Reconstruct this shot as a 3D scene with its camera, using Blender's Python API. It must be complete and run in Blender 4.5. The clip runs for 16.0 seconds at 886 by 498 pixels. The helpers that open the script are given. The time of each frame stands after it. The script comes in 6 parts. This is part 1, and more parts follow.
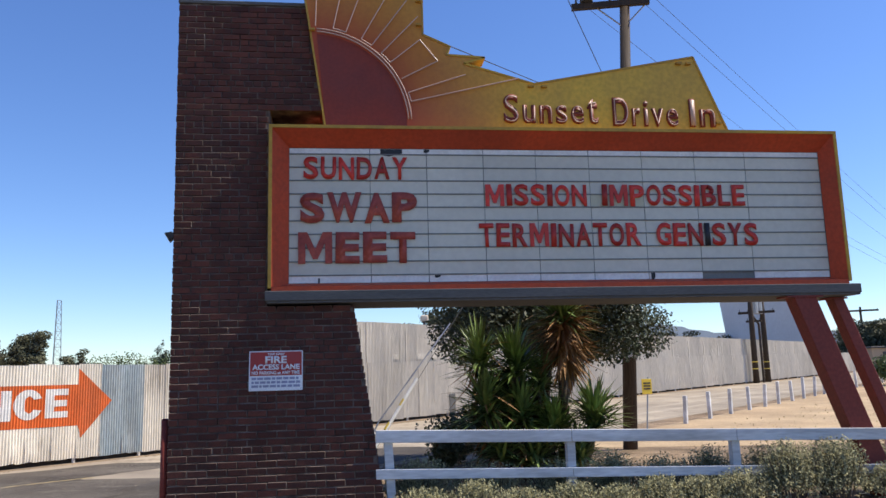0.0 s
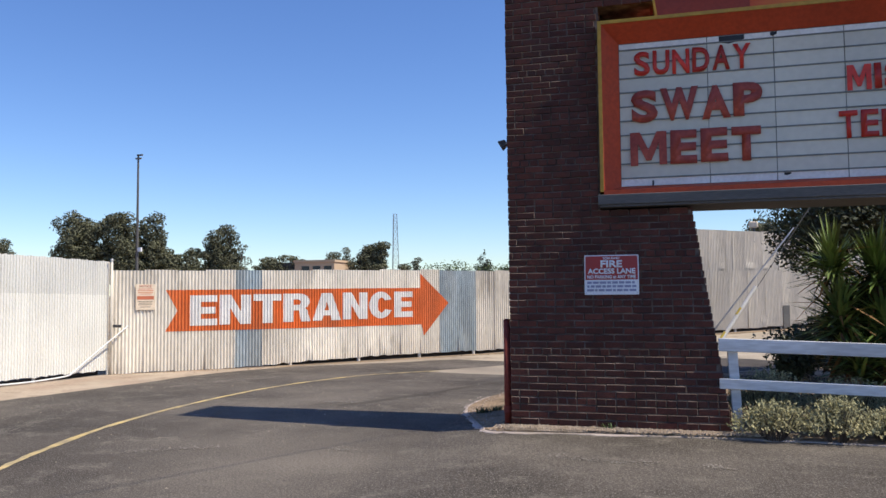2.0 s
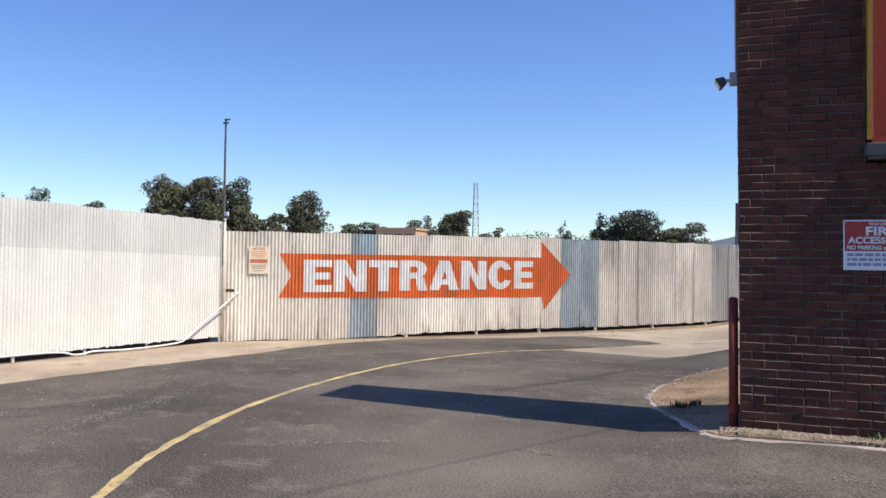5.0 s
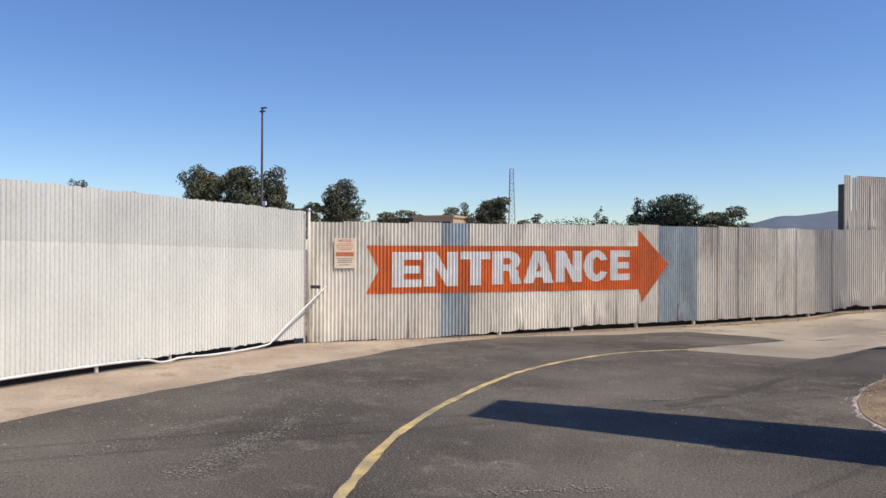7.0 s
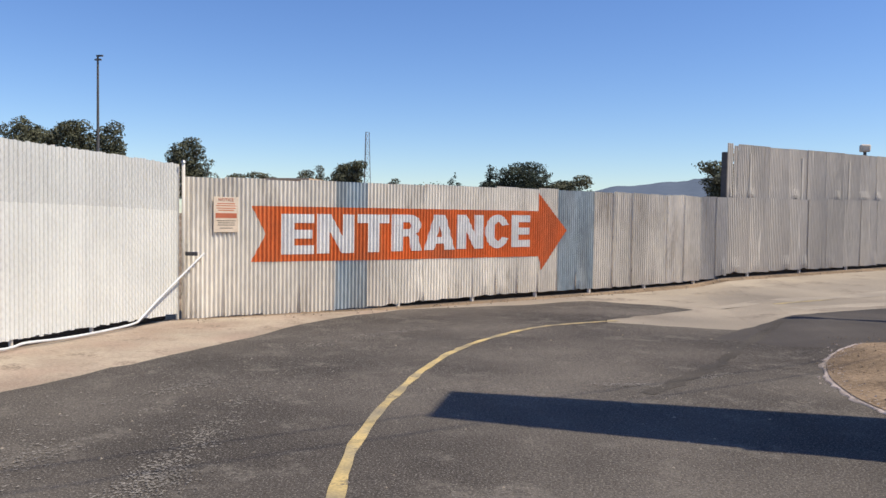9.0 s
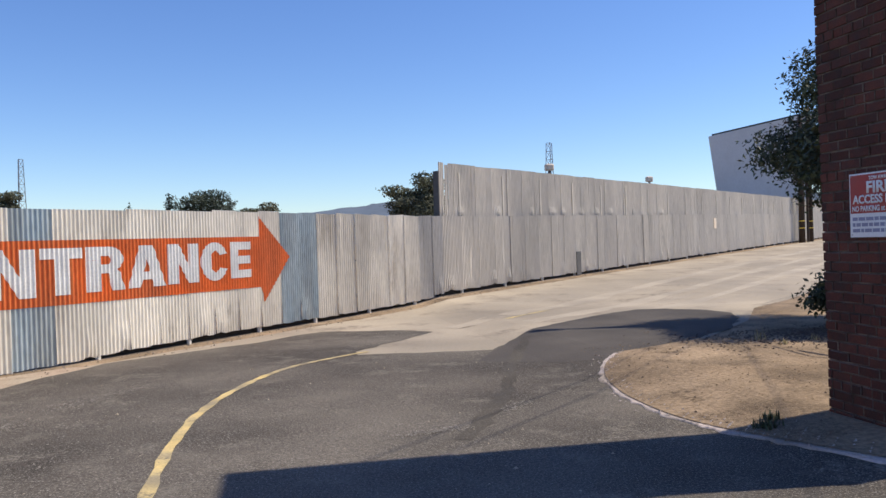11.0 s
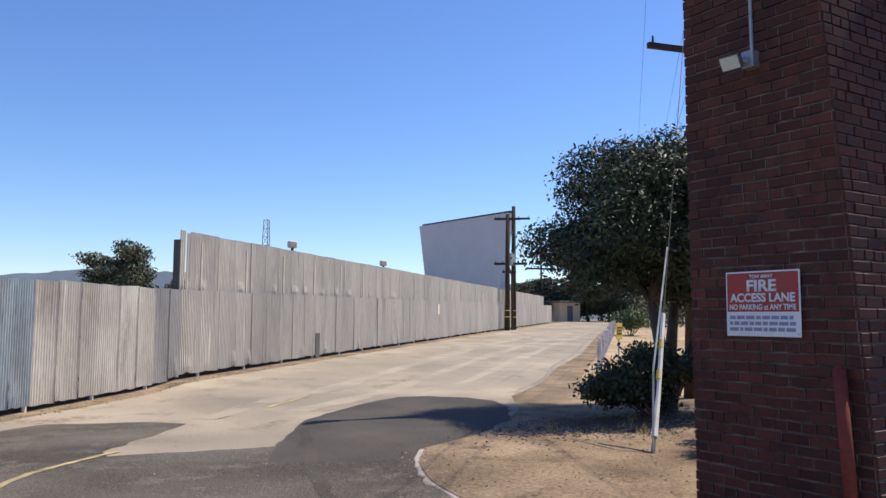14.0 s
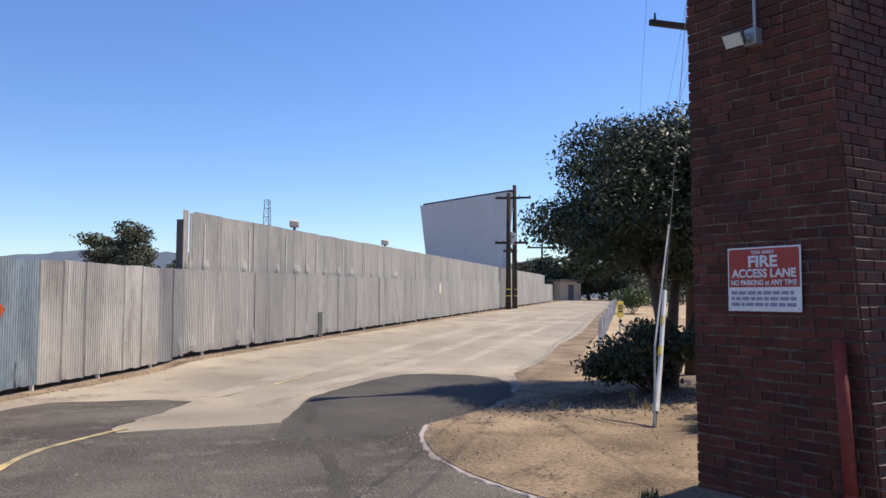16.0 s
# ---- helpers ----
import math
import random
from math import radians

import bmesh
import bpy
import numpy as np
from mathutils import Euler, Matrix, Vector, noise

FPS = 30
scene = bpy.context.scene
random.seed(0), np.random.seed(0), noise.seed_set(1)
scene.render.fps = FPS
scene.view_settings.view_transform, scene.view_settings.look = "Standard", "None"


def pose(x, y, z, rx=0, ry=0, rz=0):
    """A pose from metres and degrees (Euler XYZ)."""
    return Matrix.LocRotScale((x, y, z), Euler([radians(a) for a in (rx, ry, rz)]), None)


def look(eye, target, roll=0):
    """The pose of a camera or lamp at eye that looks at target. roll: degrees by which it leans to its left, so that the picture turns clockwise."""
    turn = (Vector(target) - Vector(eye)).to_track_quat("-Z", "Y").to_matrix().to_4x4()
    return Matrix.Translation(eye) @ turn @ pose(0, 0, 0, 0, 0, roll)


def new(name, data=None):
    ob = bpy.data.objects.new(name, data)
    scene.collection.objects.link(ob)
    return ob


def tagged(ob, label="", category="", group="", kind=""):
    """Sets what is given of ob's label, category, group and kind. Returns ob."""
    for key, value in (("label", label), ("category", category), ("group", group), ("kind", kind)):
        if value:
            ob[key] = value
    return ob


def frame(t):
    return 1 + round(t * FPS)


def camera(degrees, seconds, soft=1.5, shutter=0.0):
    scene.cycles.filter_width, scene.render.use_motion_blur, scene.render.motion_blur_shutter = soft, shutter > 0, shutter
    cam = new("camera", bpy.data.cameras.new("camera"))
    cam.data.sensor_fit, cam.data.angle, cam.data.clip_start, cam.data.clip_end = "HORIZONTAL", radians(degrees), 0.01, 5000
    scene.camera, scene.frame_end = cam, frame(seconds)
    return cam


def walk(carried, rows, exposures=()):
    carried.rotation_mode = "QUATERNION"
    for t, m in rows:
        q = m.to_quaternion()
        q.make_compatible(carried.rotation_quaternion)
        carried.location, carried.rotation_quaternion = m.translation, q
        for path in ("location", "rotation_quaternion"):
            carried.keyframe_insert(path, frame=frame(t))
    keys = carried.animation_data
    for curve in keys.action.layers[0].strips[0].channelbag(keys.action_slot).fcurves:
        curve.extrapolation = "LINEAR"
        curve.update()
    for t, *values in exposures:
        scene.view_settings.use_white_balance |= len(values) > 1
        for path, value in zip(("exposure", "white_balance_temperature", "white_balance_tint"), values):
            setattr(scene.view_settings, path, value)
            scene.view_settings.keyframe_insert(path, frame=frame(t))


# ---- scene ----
cam = camera(58.7, 16.0)
PATH = [
    (0, (0.095, 0.829, 1.606), (0.346, 2.786, 1.93), -1.6),
    (0.5, (0.082, 0.853, 1.589), (0.131, 2.829, 1.894), -1.7),
    (1, (0.019, 0.842, 1.575), (-0.131, 2.816, 1.861), -1.5),
    (1.5, (-0.065, 0.802, 1.572), (-0.386, 2.765, 1.78), -1.3),
    (2, (-0.164, 0.994, 1.555), (-0.69, 2.92, 1.667), -0.5),
    (2.5, (-0.307, 1.098, 1.557), (-0.931, 2.992, 1.709), 2.0),
    (3, (-0.574, 1.205, 1.559), (-1.279, 3.07, 1.716), 0.2),
    (3.5, (-0.892, 1.374, 1.518), (-1.626, 3.233, 1.588), -0.8),
    (4, (-1.188, 1.668, 1.528), (-1.832, 3.561, 1.564), 2.7),
    (4.5, (-1.542, 1.887, 1.544), (-2.153, 3.791, 1.575), 2.6),
    (5, (-1.868, 2.18, 1.525), (-2.568, 4.053, 1.561), 0.9),
    (5.2, (-2.028, 2.257, 1.536), (-2.79, 4.106, 1.547), 2.1),
    (7.3, (-4.008, 3.228, 1.599), (-4.755, 5.084, 1.596), -0.3),
    (7.5, (-4.157, 3.354, 1.582), (-4.865, 5.225, 1.565), -0.1),
    (8, (-4.572, 3.703, 1.58), (-5.179, 5.609, 1.585), -0.1),
    (8.5, (-4.907, 3.993, 1.551), (-5.378, 5.936, 1.507), -1.0),
    (9, (-5.202, 4.32, 1.542), (-5.597, 6.279, 1.461), 0.9),
    (9.5, (-5.448, 4.659, 1.537), (-5.53, 6.656, 1.459), -1.3),
    (10, (-5.644, 5.047, 1.521), (-5.536, 7.042, 1.445), -1.2),
    (12.3, (-6.665, 6.611, 1.468), (-5.883, 8.451, 1.522), -2.2),
    (12.5, (-6.742, 6.71, 1.471), (-5.895, 8.522, 1.514), -1.6),
    (13, (-6.856, 6.985, 1.506), (-5.835, 8.705, 1.54), -2.9),
    (13.5, (-6.9, 7.138, 1.549), (-5.859, 8.841, 1.671), -1.9),
    (14, (-6.896, 7.186, 1.54), (-5.827, 8.867, 1.715), 0.4),
    (14.5, (-6.918, 7.175, 1.544), (-5.828, 8.843, 1.719), 0.9),
    (15, (-6.923, 7.181, 1.529), (-5.828, 8.845, 1.706), 1.3),
    (15.5, (-6.923, 7.186, 1.526), (-5.822, 8.848, 1.69), 1.4),
    (16, (-6.965, 7.144, 1.518), (-5.895, 8.829, 1.641), 0.2),
]
EXPOSURE = [(0, 0.2), (1, 0.18), (2.2, -0.02), (2.6, -0.2), (3.1, -0.18), (3.5, 0.0), (4, 0.05), (5, 0.10), (7.5, -0.27), (9, -0.15), (9.5, 0.1), (10, -0.04), (12.5, 0.07), (14, 0.06), (16, 0.06)]
walk(cam, [(t, look(eye, target, roll)) for t, eye, target, roll in PATH], EXPOSURE)

# ---- world, sun, exposure ----
SUN_DIR = Vector((4.6, -0.08, 6.45)).normalized()
world = bpy.data.worlds.new("sky")
scene.world = world
world.use_nodes = True
wn = world.node_tree.nodes
wl = world.node_tree.links
sky = wn.new("ShaderNodeTexSky")
sky.sky_type = "NISHITA"
sky.sun_disc = False
sky.sun_elevation = radians(54.5)
sky.sun_rotation = radians(91)
sky.altitude = 120
sky.air_density = 1.0
sky.dust_density = 0.2
sky.ozone_density = 6.0
wn["Background"].inputs["Strength"].default_value = 0.12
hsv = wn.new("ShaderNodeHueSaturation")
hsv.inputs["Saturation"].default_value = 1.12
hsv.inputs["Hue"].default_value = 0.511
hsv.inputs["Value"].default_value = 1.33
wl.new(sky.outputs["Color"], hsv.inputs["Color"])
wl.new(hsv.outputs["Color"], wn["Background"].inputs["Color"])
sun = new("sun", bpy.data.lights.new("sun", "SUN"))
sun.data.energy = 5.0
sun.data.angle = radians(0.55)
sun.data.color = (1.0, 0.905, 0.755)
sun.matrix_world = look(SUN_DIR * 60, (0, 0, 0))

# ---- materials ----


def mat(name, base, rough=0.8, metal=0.0, var=0.18, scale=3.0, fine=40.0, bump=0.15, dist=0.01,
        tint=None, tint_amt=0.0, tint_scale=0.6, rnd=0.0, coords="Object", island=False, spec=0.4, stretch=None, speck=None, speck_scale=2.5, grain=None):
    """Procedural paint, soil or metal: base colour varied at two scales, a second tint in patches, fine relief."""
    m = bpy.data.materials.new(name)
    m.use_nodes = True
    n, l = m.node_tree.nodes, m.node_tree.links
    b = n["Principled BSDF"]
    b.inputs["Roughness"].default_value = rough
    b.inputs["Metallic"].default_value = metal
    b.inputs["Specular IOR Level"].default_value = spec
    if coords == "World":
        geo = n.new("ShaderNodeNewGeometry")
        src = geo.outputs["Position"]
    else:
        tc = n.new("ShaderNodeTexCoord")
        src = tc.outputs["Object"]
    if stretch:
        mp = n.new("ShaderNodeMapping")
        mp.inputs["Scale"].default_value = stretch
        l.new(src, mp.inputs["Vector"])
        src = mp.outputs["Vector"]

    def noise_tex(s, detail=4.0):
        t = n.new("ShaderNodeTexNoise")
        t.inputs["Scale"].default_value = s
        t.inputs["Detail"].default_value = detail
        l.new(src, t.inputs["Vector"])
        return t

    def mix(fac, a, c, mode="MIX"):
        x = n.new("ShaderNodeMix")
        x.data_type = "RGBA"
        x.blend_type = mode
        for sock, v in (("Factor", fac), ("A", a), ("B", c)):
            i = [k for k in x.inputs if k.name == sock and (k.type == "RGBA" or sock == "Factor")][0]
            if isinstance(v, (int, float)):
                i.default_value = v
            elif isinstance(v, tuple):
                i.default_value = (*v, 1)
            else:
                l.new(v, i)
        return [o for o in x.outputs if o.type == "RGBA"][0]

    def ramp(sock, lo, hi, a=0.35, c=0.65):
        r = n.new("ShaderNodeMapRange")
        r.inputs["From Min"].default_value, r.inputs["From Max"].default_value = a, c
        r.inputs["To Min"].default_value, r.inputs["To Max"].default_value = lo, hi
        l.new(sock, r.inputs["Value"])
        return r.outputs["Result"]

    big, small = noise_tex(scale), noise_tex(fine, 6.0)
    col = base
    if tint:
        patch = noise_tex(tint_scale, 5.0)
        col = mix(ramp(patch.outputs["Fac"], 0.0, tint_amt), base, tint)
    grey = lambda v: (v, v, v)
    f1 = mix(ramp(big.outputs["Fac"], 0.0, 1.0), grey(1 - var), grey(1 + var))
    col = mix(1.0, col, f1, "MULTIPLY")
    f2 = mix(ramp(small.outputs["Fac"], 0.0, 1.0), grey(1 - var * 0.8), grey(1 + var * 0.8))
    col = mix(1.0, col, f2, "MULTIPLY")
    if speck:
        worn, grit = noise_tex(speck_scale, 8.0), noise_tex(speck_scale * 9, 3.0)
        both = n.new("ShaderNodeMath")
        both.operation = "MULTIPLY"
        l.new(ramp(worn.outputs["Fac"], 0.0, 1.0, 0.54, 0.66), both.inputs[0])
        l.new(ramp(grit.outputs["Fac"], 0.15, 1.0, 0.42, 0.58), both.inputs[1])
        col = mix(both.outputs["Value"], col, speck)
    if grain:
        g_ = noise_tex(75.0, 2.0)
        col = mix(ramp(g_.outputs["Fac"], 0.0, 0.75, 0.56, 0.66), col, grain)
    if rnd:
        if island:
            o = n.new("ShaderNodeNewGeometry").outputs["Random Per Island"]
        else:
            o = n.new("ShaderNodeObjectInfo").outputs["Random"]
        f3 = mix(o, grey(1 - rnd), grey(1 + rnd))
        col = mix(1.0, col, f3, "MULTIPLY")
    l.new(col, b.inputs["Base Color"])
    l.new(ramp(big.outputs["Fac"], max(0.05, rough - 0.1), min(1, rough + 0.1)), b.inputs["Roughness"])
    if bump:
        bp = n.new("ShaderNodeBump")
        bp.inputs["Strength"].default_value = bump
        bp.inputs["Distance"].default_value = dist
        l.new(small.outputs["Fac"], bp.inputs["Height"])
        l.new(bp.outputs["Normal"], b.inputs["Normal"])
    return m


def leaf_mat(name, base, var=0.35, rough=0.5, tint=None):
    m = mat(name, base, rough=rough, var=0.15, scale=0.8, fine=5, bump=0, rnd=var, island=True, tint=tint, tint_amt=0.7 if tint else 0, tint_scale=0.7, spec=0.35)
    return m


M = {}
M["dirt"] = mat("dry_dirt", (0.31, 0.226, 0.147), 0.95, var=0.3, scale=0.9, fine=22, bump=0.6, dist=0.03, tint=(0.165, 0.118, 0.075), tint_amt=0.85, tint_scale=0.7, speck=(0.115, 0.082, 0.053), speck_scale=1.9, grain=(0.36, 0.27, 0.18), coords="World", spec=0.12)
M["asphalt"] = mat("worn_asphalt", (0.07, 0.06, 0.051), 0.95, var=0.3, scale=0.45, fine=38, bump=0.9, dist=0.014, tint=(0.138, 0.12, 0.099), tint_amt=0.95, tint_scale=0.3, speck=(0.16, 0.14, 0.115), speck_scale=2.2, grain=(0.30, 0.27, 0.23), coords="World", spec=0.12)
M["patch"] = mat("asphalt_patch", (0.082, 0.072, 0.064), 0.95, var=0.16, scale=0.8, fine=60, bump=0.6, dist=0.01, tint=(0.108, 0.095, 0.083), tint_amt=0.8, tint_scale=0.7, grain=(0.11, 0.1, 0.09), coords="World", spec=0.12)
M["field"] = mat("pale_dry_field", (0.50, 0.375, 0.235), 0.95, var=0.16, scale=0.4, fine=14, bump=0.6, dist=0.04, tint=(0.36, 0.26, 0.16), tint_amt=0.8, tint_scale=0.25, coords="World", spec=0.1)
M["verge"] = mat("sandy_verge", (0.43, 0.355, 0.265), 0.95, var=0.14, scale=1.2, fine=26, bump=0.5, dist=0.02, tint=(0.36, 0.255, 0.19), tint_amt=0.7, tint_scale=1.1, speck=(0.24, 0.19, 0.14), speck_scale=2.4, grain=(0.5, 0.41, 0.3), coords="World", spec=0.1)
M["old_road"] = mat("dusty_old_pavement", (0.41, 0.345, 0.26), 0.95, var=0.13, scale=0.25, fine=35, bump=0.4, dist=0.012, tint=(0.29, 0.25, 0.2), tint_amt=0.8, tint_scale=0.3, speck=(0.24, 0.20, 0.155), speck_scale=0.8, coords="World", spec=0.12)
M["track_dust"] = mat("tyre_worn_pavement", (0.355, 0.30, 0.23), 0.95, var=0.15, scale=0.5, fine=30, bump=0.4, dist=0.012, tint=(0.41, 0.345, 0.26), tint_amt=1.0, tint_scale=0.45, coords="World")
M["yellow_line"] = mat("worn_yellow_paint", (0.62, 0.46, 0.19), 0.85, var=0.16, scale=2, fine=50, bump=0.3, tint=(0.30, 0.255, 0.17), tint_amt=0.85, tint_scale=3, speck=(0.12, 0.11, 0.09), speck_scale=4, coords="World")
M["kerb"] = mat("worn_kerb_paint", (0.54, 0.45, 0.40), 0.9, var=0.16, scale=3, fine=45, bump=0.4, tint=(0.27, 0.225, 0.18), tint_amt=0.9, tint_scale=1.6, speck=(0.2, 0.165, 0.13), speck_scale=3, coords="World")
M["gravel"] = mat("bed_gravel", (0.25, 0.2, 0.15), 0.95, var=0.3, scale=6, fine=55, bump=0.8, dist=0.03, coords="World", spec=0.12)
M["brick"] = mat("dark_red_brick", (0.094, 0.028, 0.018), 0.85, var=0.25, scale=9, fine=70, bump=0.5, dist=0.006, tint=(0.05, 0.018, 0.014), tint_amt=0.7, tint_scale=1.2, rnd=0.3, coords="World")
M["brick_joined"] = mat("dark_red_brick_run", (0.094, 0.028, 0.018), 0.85, var=0.25, scale=9, fine=70, bump=0.5, dist=0.006, tint=(0.05, 0.018, 0.014), tint_amt=0.7, tint_scale=1.2, rnd=0.3, island=True, coords="World")
M["mortar"] = mat("grey_mortar", (0.05, 0.034, 0.028), 0.95, tint=(0.24, 0.185, 0.15), tint_amt=0.8, tint_scale=5.5, var=0.2, scale=8, fine=80, bump=0.5, coords="World")
M["joint"] = mat("weathered_joint", (0.075, 0.052, 0.042), 0.95, var=0.25, scale=5, fine=60, bump=0.3, tint=(0.25, 0.19, 0.155), tint_amt=0.85, tint_scale=3.5, coords="World", spec=0.1)
M["galv"] = mat("weathered_galvanised_sheet", (0.80, 0.74, 0.63), 0.62, metal=0.0, var=0.1, scale=1.4, fine=16, bump=0.1, dist=0.004, tint=(0.55, 0.50, 0.42), tint_amt=0.7, tint_scale=0.9, rnd=0.08, coords="World", stretch=(1, 1, 0.28), speck=(0.53, 0.475, 0.39), speck_scale=1.8)
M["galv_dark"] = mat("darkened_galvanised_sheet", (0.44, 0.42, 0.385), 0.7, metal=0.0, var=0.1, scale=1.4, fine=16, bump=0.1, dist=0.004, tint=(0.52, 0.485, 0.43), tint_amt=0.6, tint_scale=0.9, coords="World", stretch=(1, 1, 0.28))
M["tyre_mark"] = mat("darker_asphalt", (0.055, 0.048, 0.04), 0.85, var=0.2, scale=1.2, fine=40, bump=0.6, dist=0.012, tint=(0.088, 0.077, 0.063), tint_amt=0.9, tint_scale=0.5, grain=(0.18, 0.16, 0.135), coords="World", spec=0.12)
M["galv_blue"] = mat("bluish_galvanised_sheet", (0.30, 0.37, 0.405), 0.6, metal=0.0, var=0.15, scale=2, fine=14, bump=0.1, dist=0.004, tint=(0.38, 0.40, 0.39), tint_amt=0.8, tint_scale=1.5, coords="World", stretch=(1, 1, 0.3))
M["galv_far"] = mat("dull_grey_sheet", (0.63, 0.575, 0.485), 0.75, metal=0.0, var=0.08, scale=0.8, fine=12, bump=0.1, dist=0.004, tint=(0.47, 0.435, 0.38), tint_amt=0.6, tint_scale=0.5, rnd=0.04, coords="World", stretch=(1, 1, 0.25), speck=(0.48, 0.44, 0.37), speck_scale=1.2)
M["orange_paint"] = mat("orange_paint", (0.74, 0.155, 0.03), 0.75, var=0.13, scale=2.5, fine=28, bump=0.1, tint=(0.55, 0.16, 0.06), tint_amt=0.6, tint_scale=1.3, coords="World", stretch=(1, 1, 0.4))
M["white_paint"] = mat("white_paint", (0.78, 0.76, 0.72), 0.7, var=0.08, scale=3, fine=30, bump=0.1, coords="World")
M["white_wood"] = mat("weathered_white_wood", (0.66, 0.66, 0.66), 0.85, var=0.12, scale=3, fine=24, bump=0.4, dist=0.006, tint=(0.40, 0.38, 0.36), tint_amt=0.75, tint_scale=2.2, coords="World", stretch=(0.25, 1, 1.5))
M["slat"] = mat("white_plastic_slat", (0.78, 0.765, 0.70), 0.55, var=0.04, scale=1, fine=18, bump=0.05, rnd=0.03, coords="World")
# Upper stretch of each slat, slightly greyer than the lower one.
M["slat_upper"] = mat("greyer_white_slat", (0.67, 0.66, 0.61), 0.6, var=0.05, scale=1, fine=18, bump=0.05, rnd=0.03, coords="World")
M["steel"] = mat("dull_steel", (0.38, 0.38, 0.38), 0.5, metal=0.7, var=0.12, bump=0.05)
M["yellow_sign"] = mat("faded_yellow_sheet_metal", (0.46, 0.27, 0.03), 0.6, var=0.14, scale=1.2, fine=20, bump=0.08, tint=(0.38, 0.22, 0.05), tint_amt=0.55, tint_scale=0.9, coords="World")
M["orange_frame"] = mat("faded_orange_frame", (0.47, 0.06, 0.016), 0.6, var=0.14, scale=1.2, fine=20, bump=0.08, tint=(0.38, 0.06, 0.028), tint_amt=0.6, tint_scale=0.8, coords="World")
M["panel_white"] = mat("milky_marquee_panel", (0.62, 0.59, 0.49), 0.45, var=0.04, scale=1.5, fine=12, bump=0.03, tint=(0.54, 0.51, 0.42), tint_amt=0.5, tint_scale=0.7, rnd=0.05, coords="World")
M["panel_cream"] = mat("yellowed_marquee_panel", (0.52, 0.49, 0.34), 0.45, var=0.05, scale=2, fine=12, bump=0.03, coords="World")
M["track"] = mat("grey_letter_track", (0.17, 0.18, 0.17), 0.6, var=0.1, bump=0.05, coords="World")
M["letter_red"] = mat("red_marquee_letter", (0.50, 0.035, 0.022), 0.45, var=0.14, scale=4, fine=20, bump=0.05, rnd=0.35)
M["letter_old"] = mat("faded_red_marquee_letter", (0.30, 0.05, 0.04), 0.7, var=0.18, scale=4, fine=25, bump=0.1, tint=(0.42, 0.10, 0.06), tint_amt=0.6, tint_scale=3, rnd=0.1)
M["black"] = mat("black_plastic", (0.02, 0.02, 0.022), 0.5, var=0.1, bump=0)
M["fascia"] = mat("weathered_grey_fascia", (0.11, 0.105, 0.10), 0.8, var=0.15, scale=3, fine=30, bump=0.3, tint=(0.09, 0.09, 0.09), tint_amt=0.7, tint_scale=2, coords="World", stretch=(0.4, 1, 2))
M["maroon"] = mat("maroon_sign_paint", (0.20, 0.032, 0.02), 0.6, var=0.1, scale=2, fine=25, bump=0.06, coords="World")
M["tube"] = mat("pinkish_neon_tube", (0.50, 0.33, 0.26), 0.5, var=0.06, bump=0)
M["red_post"] = mat("red_oxide_paint", (0.23, 0.035, 0.022), 0.65, var=0.18, scale=2, fine=25, bump=0.15, tint=(0.14, 0.03, 0.02), tint_amt=0.6, tint_scale=2, coords="World")
M["sign_red"] = mat("sign_red", (0.35, 0.032, 0.026), 0.4, var=0.06, bump=0)
M["sign_white"] = mat("sign_white", (0.75, 0.75, 0.76), 0.4, var=0.05, bump=0)
M["sign_ink"] = mat("sign_small_print", (0.25, 0.25, 0.36), 0.5, var=0.1, bump=0)
M["notice"] = mat("sun_bleached_notice", (0.78, 0.64, 0.48), 0.6, var=0.07, scale=6, fine=40, bump=0)
M["notice_ink"] = mat("faded_red_print", (0.55, 0.16, 0.08), 0.6, var=0.1, bump=0)
M["pole_brown"] = mat("brown_weathered_pole", (0.07, 0.048, 0.034), 0.9, var=0.25, scale=3, fine=25, bump=0.5, coords="World", stretch=(1, 1, 0.15))
M["wood_pole"] = mat("creosoted_pole", (0.05, 0.035, 0.026), 0.9, var=0.25, scale=3, fine=25, bump=0.5, coords="World", stretch=(1, 1, 0.15))
M["bark"] = mat("bark", (0.12, 0.09, 0.07), 0.95, var=0.25, scale=4, fine=20, bump=0.8, dist=0.03, coords="World", stretch=(1, 1, 0.3))
M["leaf_dark"] = leaf_mat("dark_glossy_leaf", (0.046, 0.064, 0.029), 0.4, 0.56, (0.075, 0.08, 0.04))
M["leaf_euc"] = leaf_mat("eucalyptus_leaf", (0.13, 0.13, 0.072), 0.45, 0.7, (0.045, 0.052, 0.032))
M["leaf_con"] = leaf_mat("conifer_leaf", (0.045, 0.058, 0.036), 0.35, 0.7)
M["leaf_hedge"] = leaf_mat("hedge_leaf", (0.10, 0.14, 0.05), 0.35, 0.6)
M["yucca"] = leaf_mat("yucca_leaf", (0.105, 0.17, 0.045), 0.5, 0.4, (0.16, 0.2, 0.06))
M["yucca_dead"] = leaf_mat("dry_yucca_leaf", (0.27, 0.15, 0.06), 0.4, 0.8)
M["shrub"] = leaf_mat("grey_green_shrub", (0.25, 0.25, 0.13), 0.55, 0.8, (0.37, 0.30, 0.155))
M["grass"] = leaf_mat("dry_grass", (0.42, 0.34, 0.17), 0.35, 0.9)
M["screen"] = mat("white_cinema_screen", (0.62, 0.63, 0.64), 0.8, var=0.04, scale=0.3, fine=3, bump=0, coords="World")
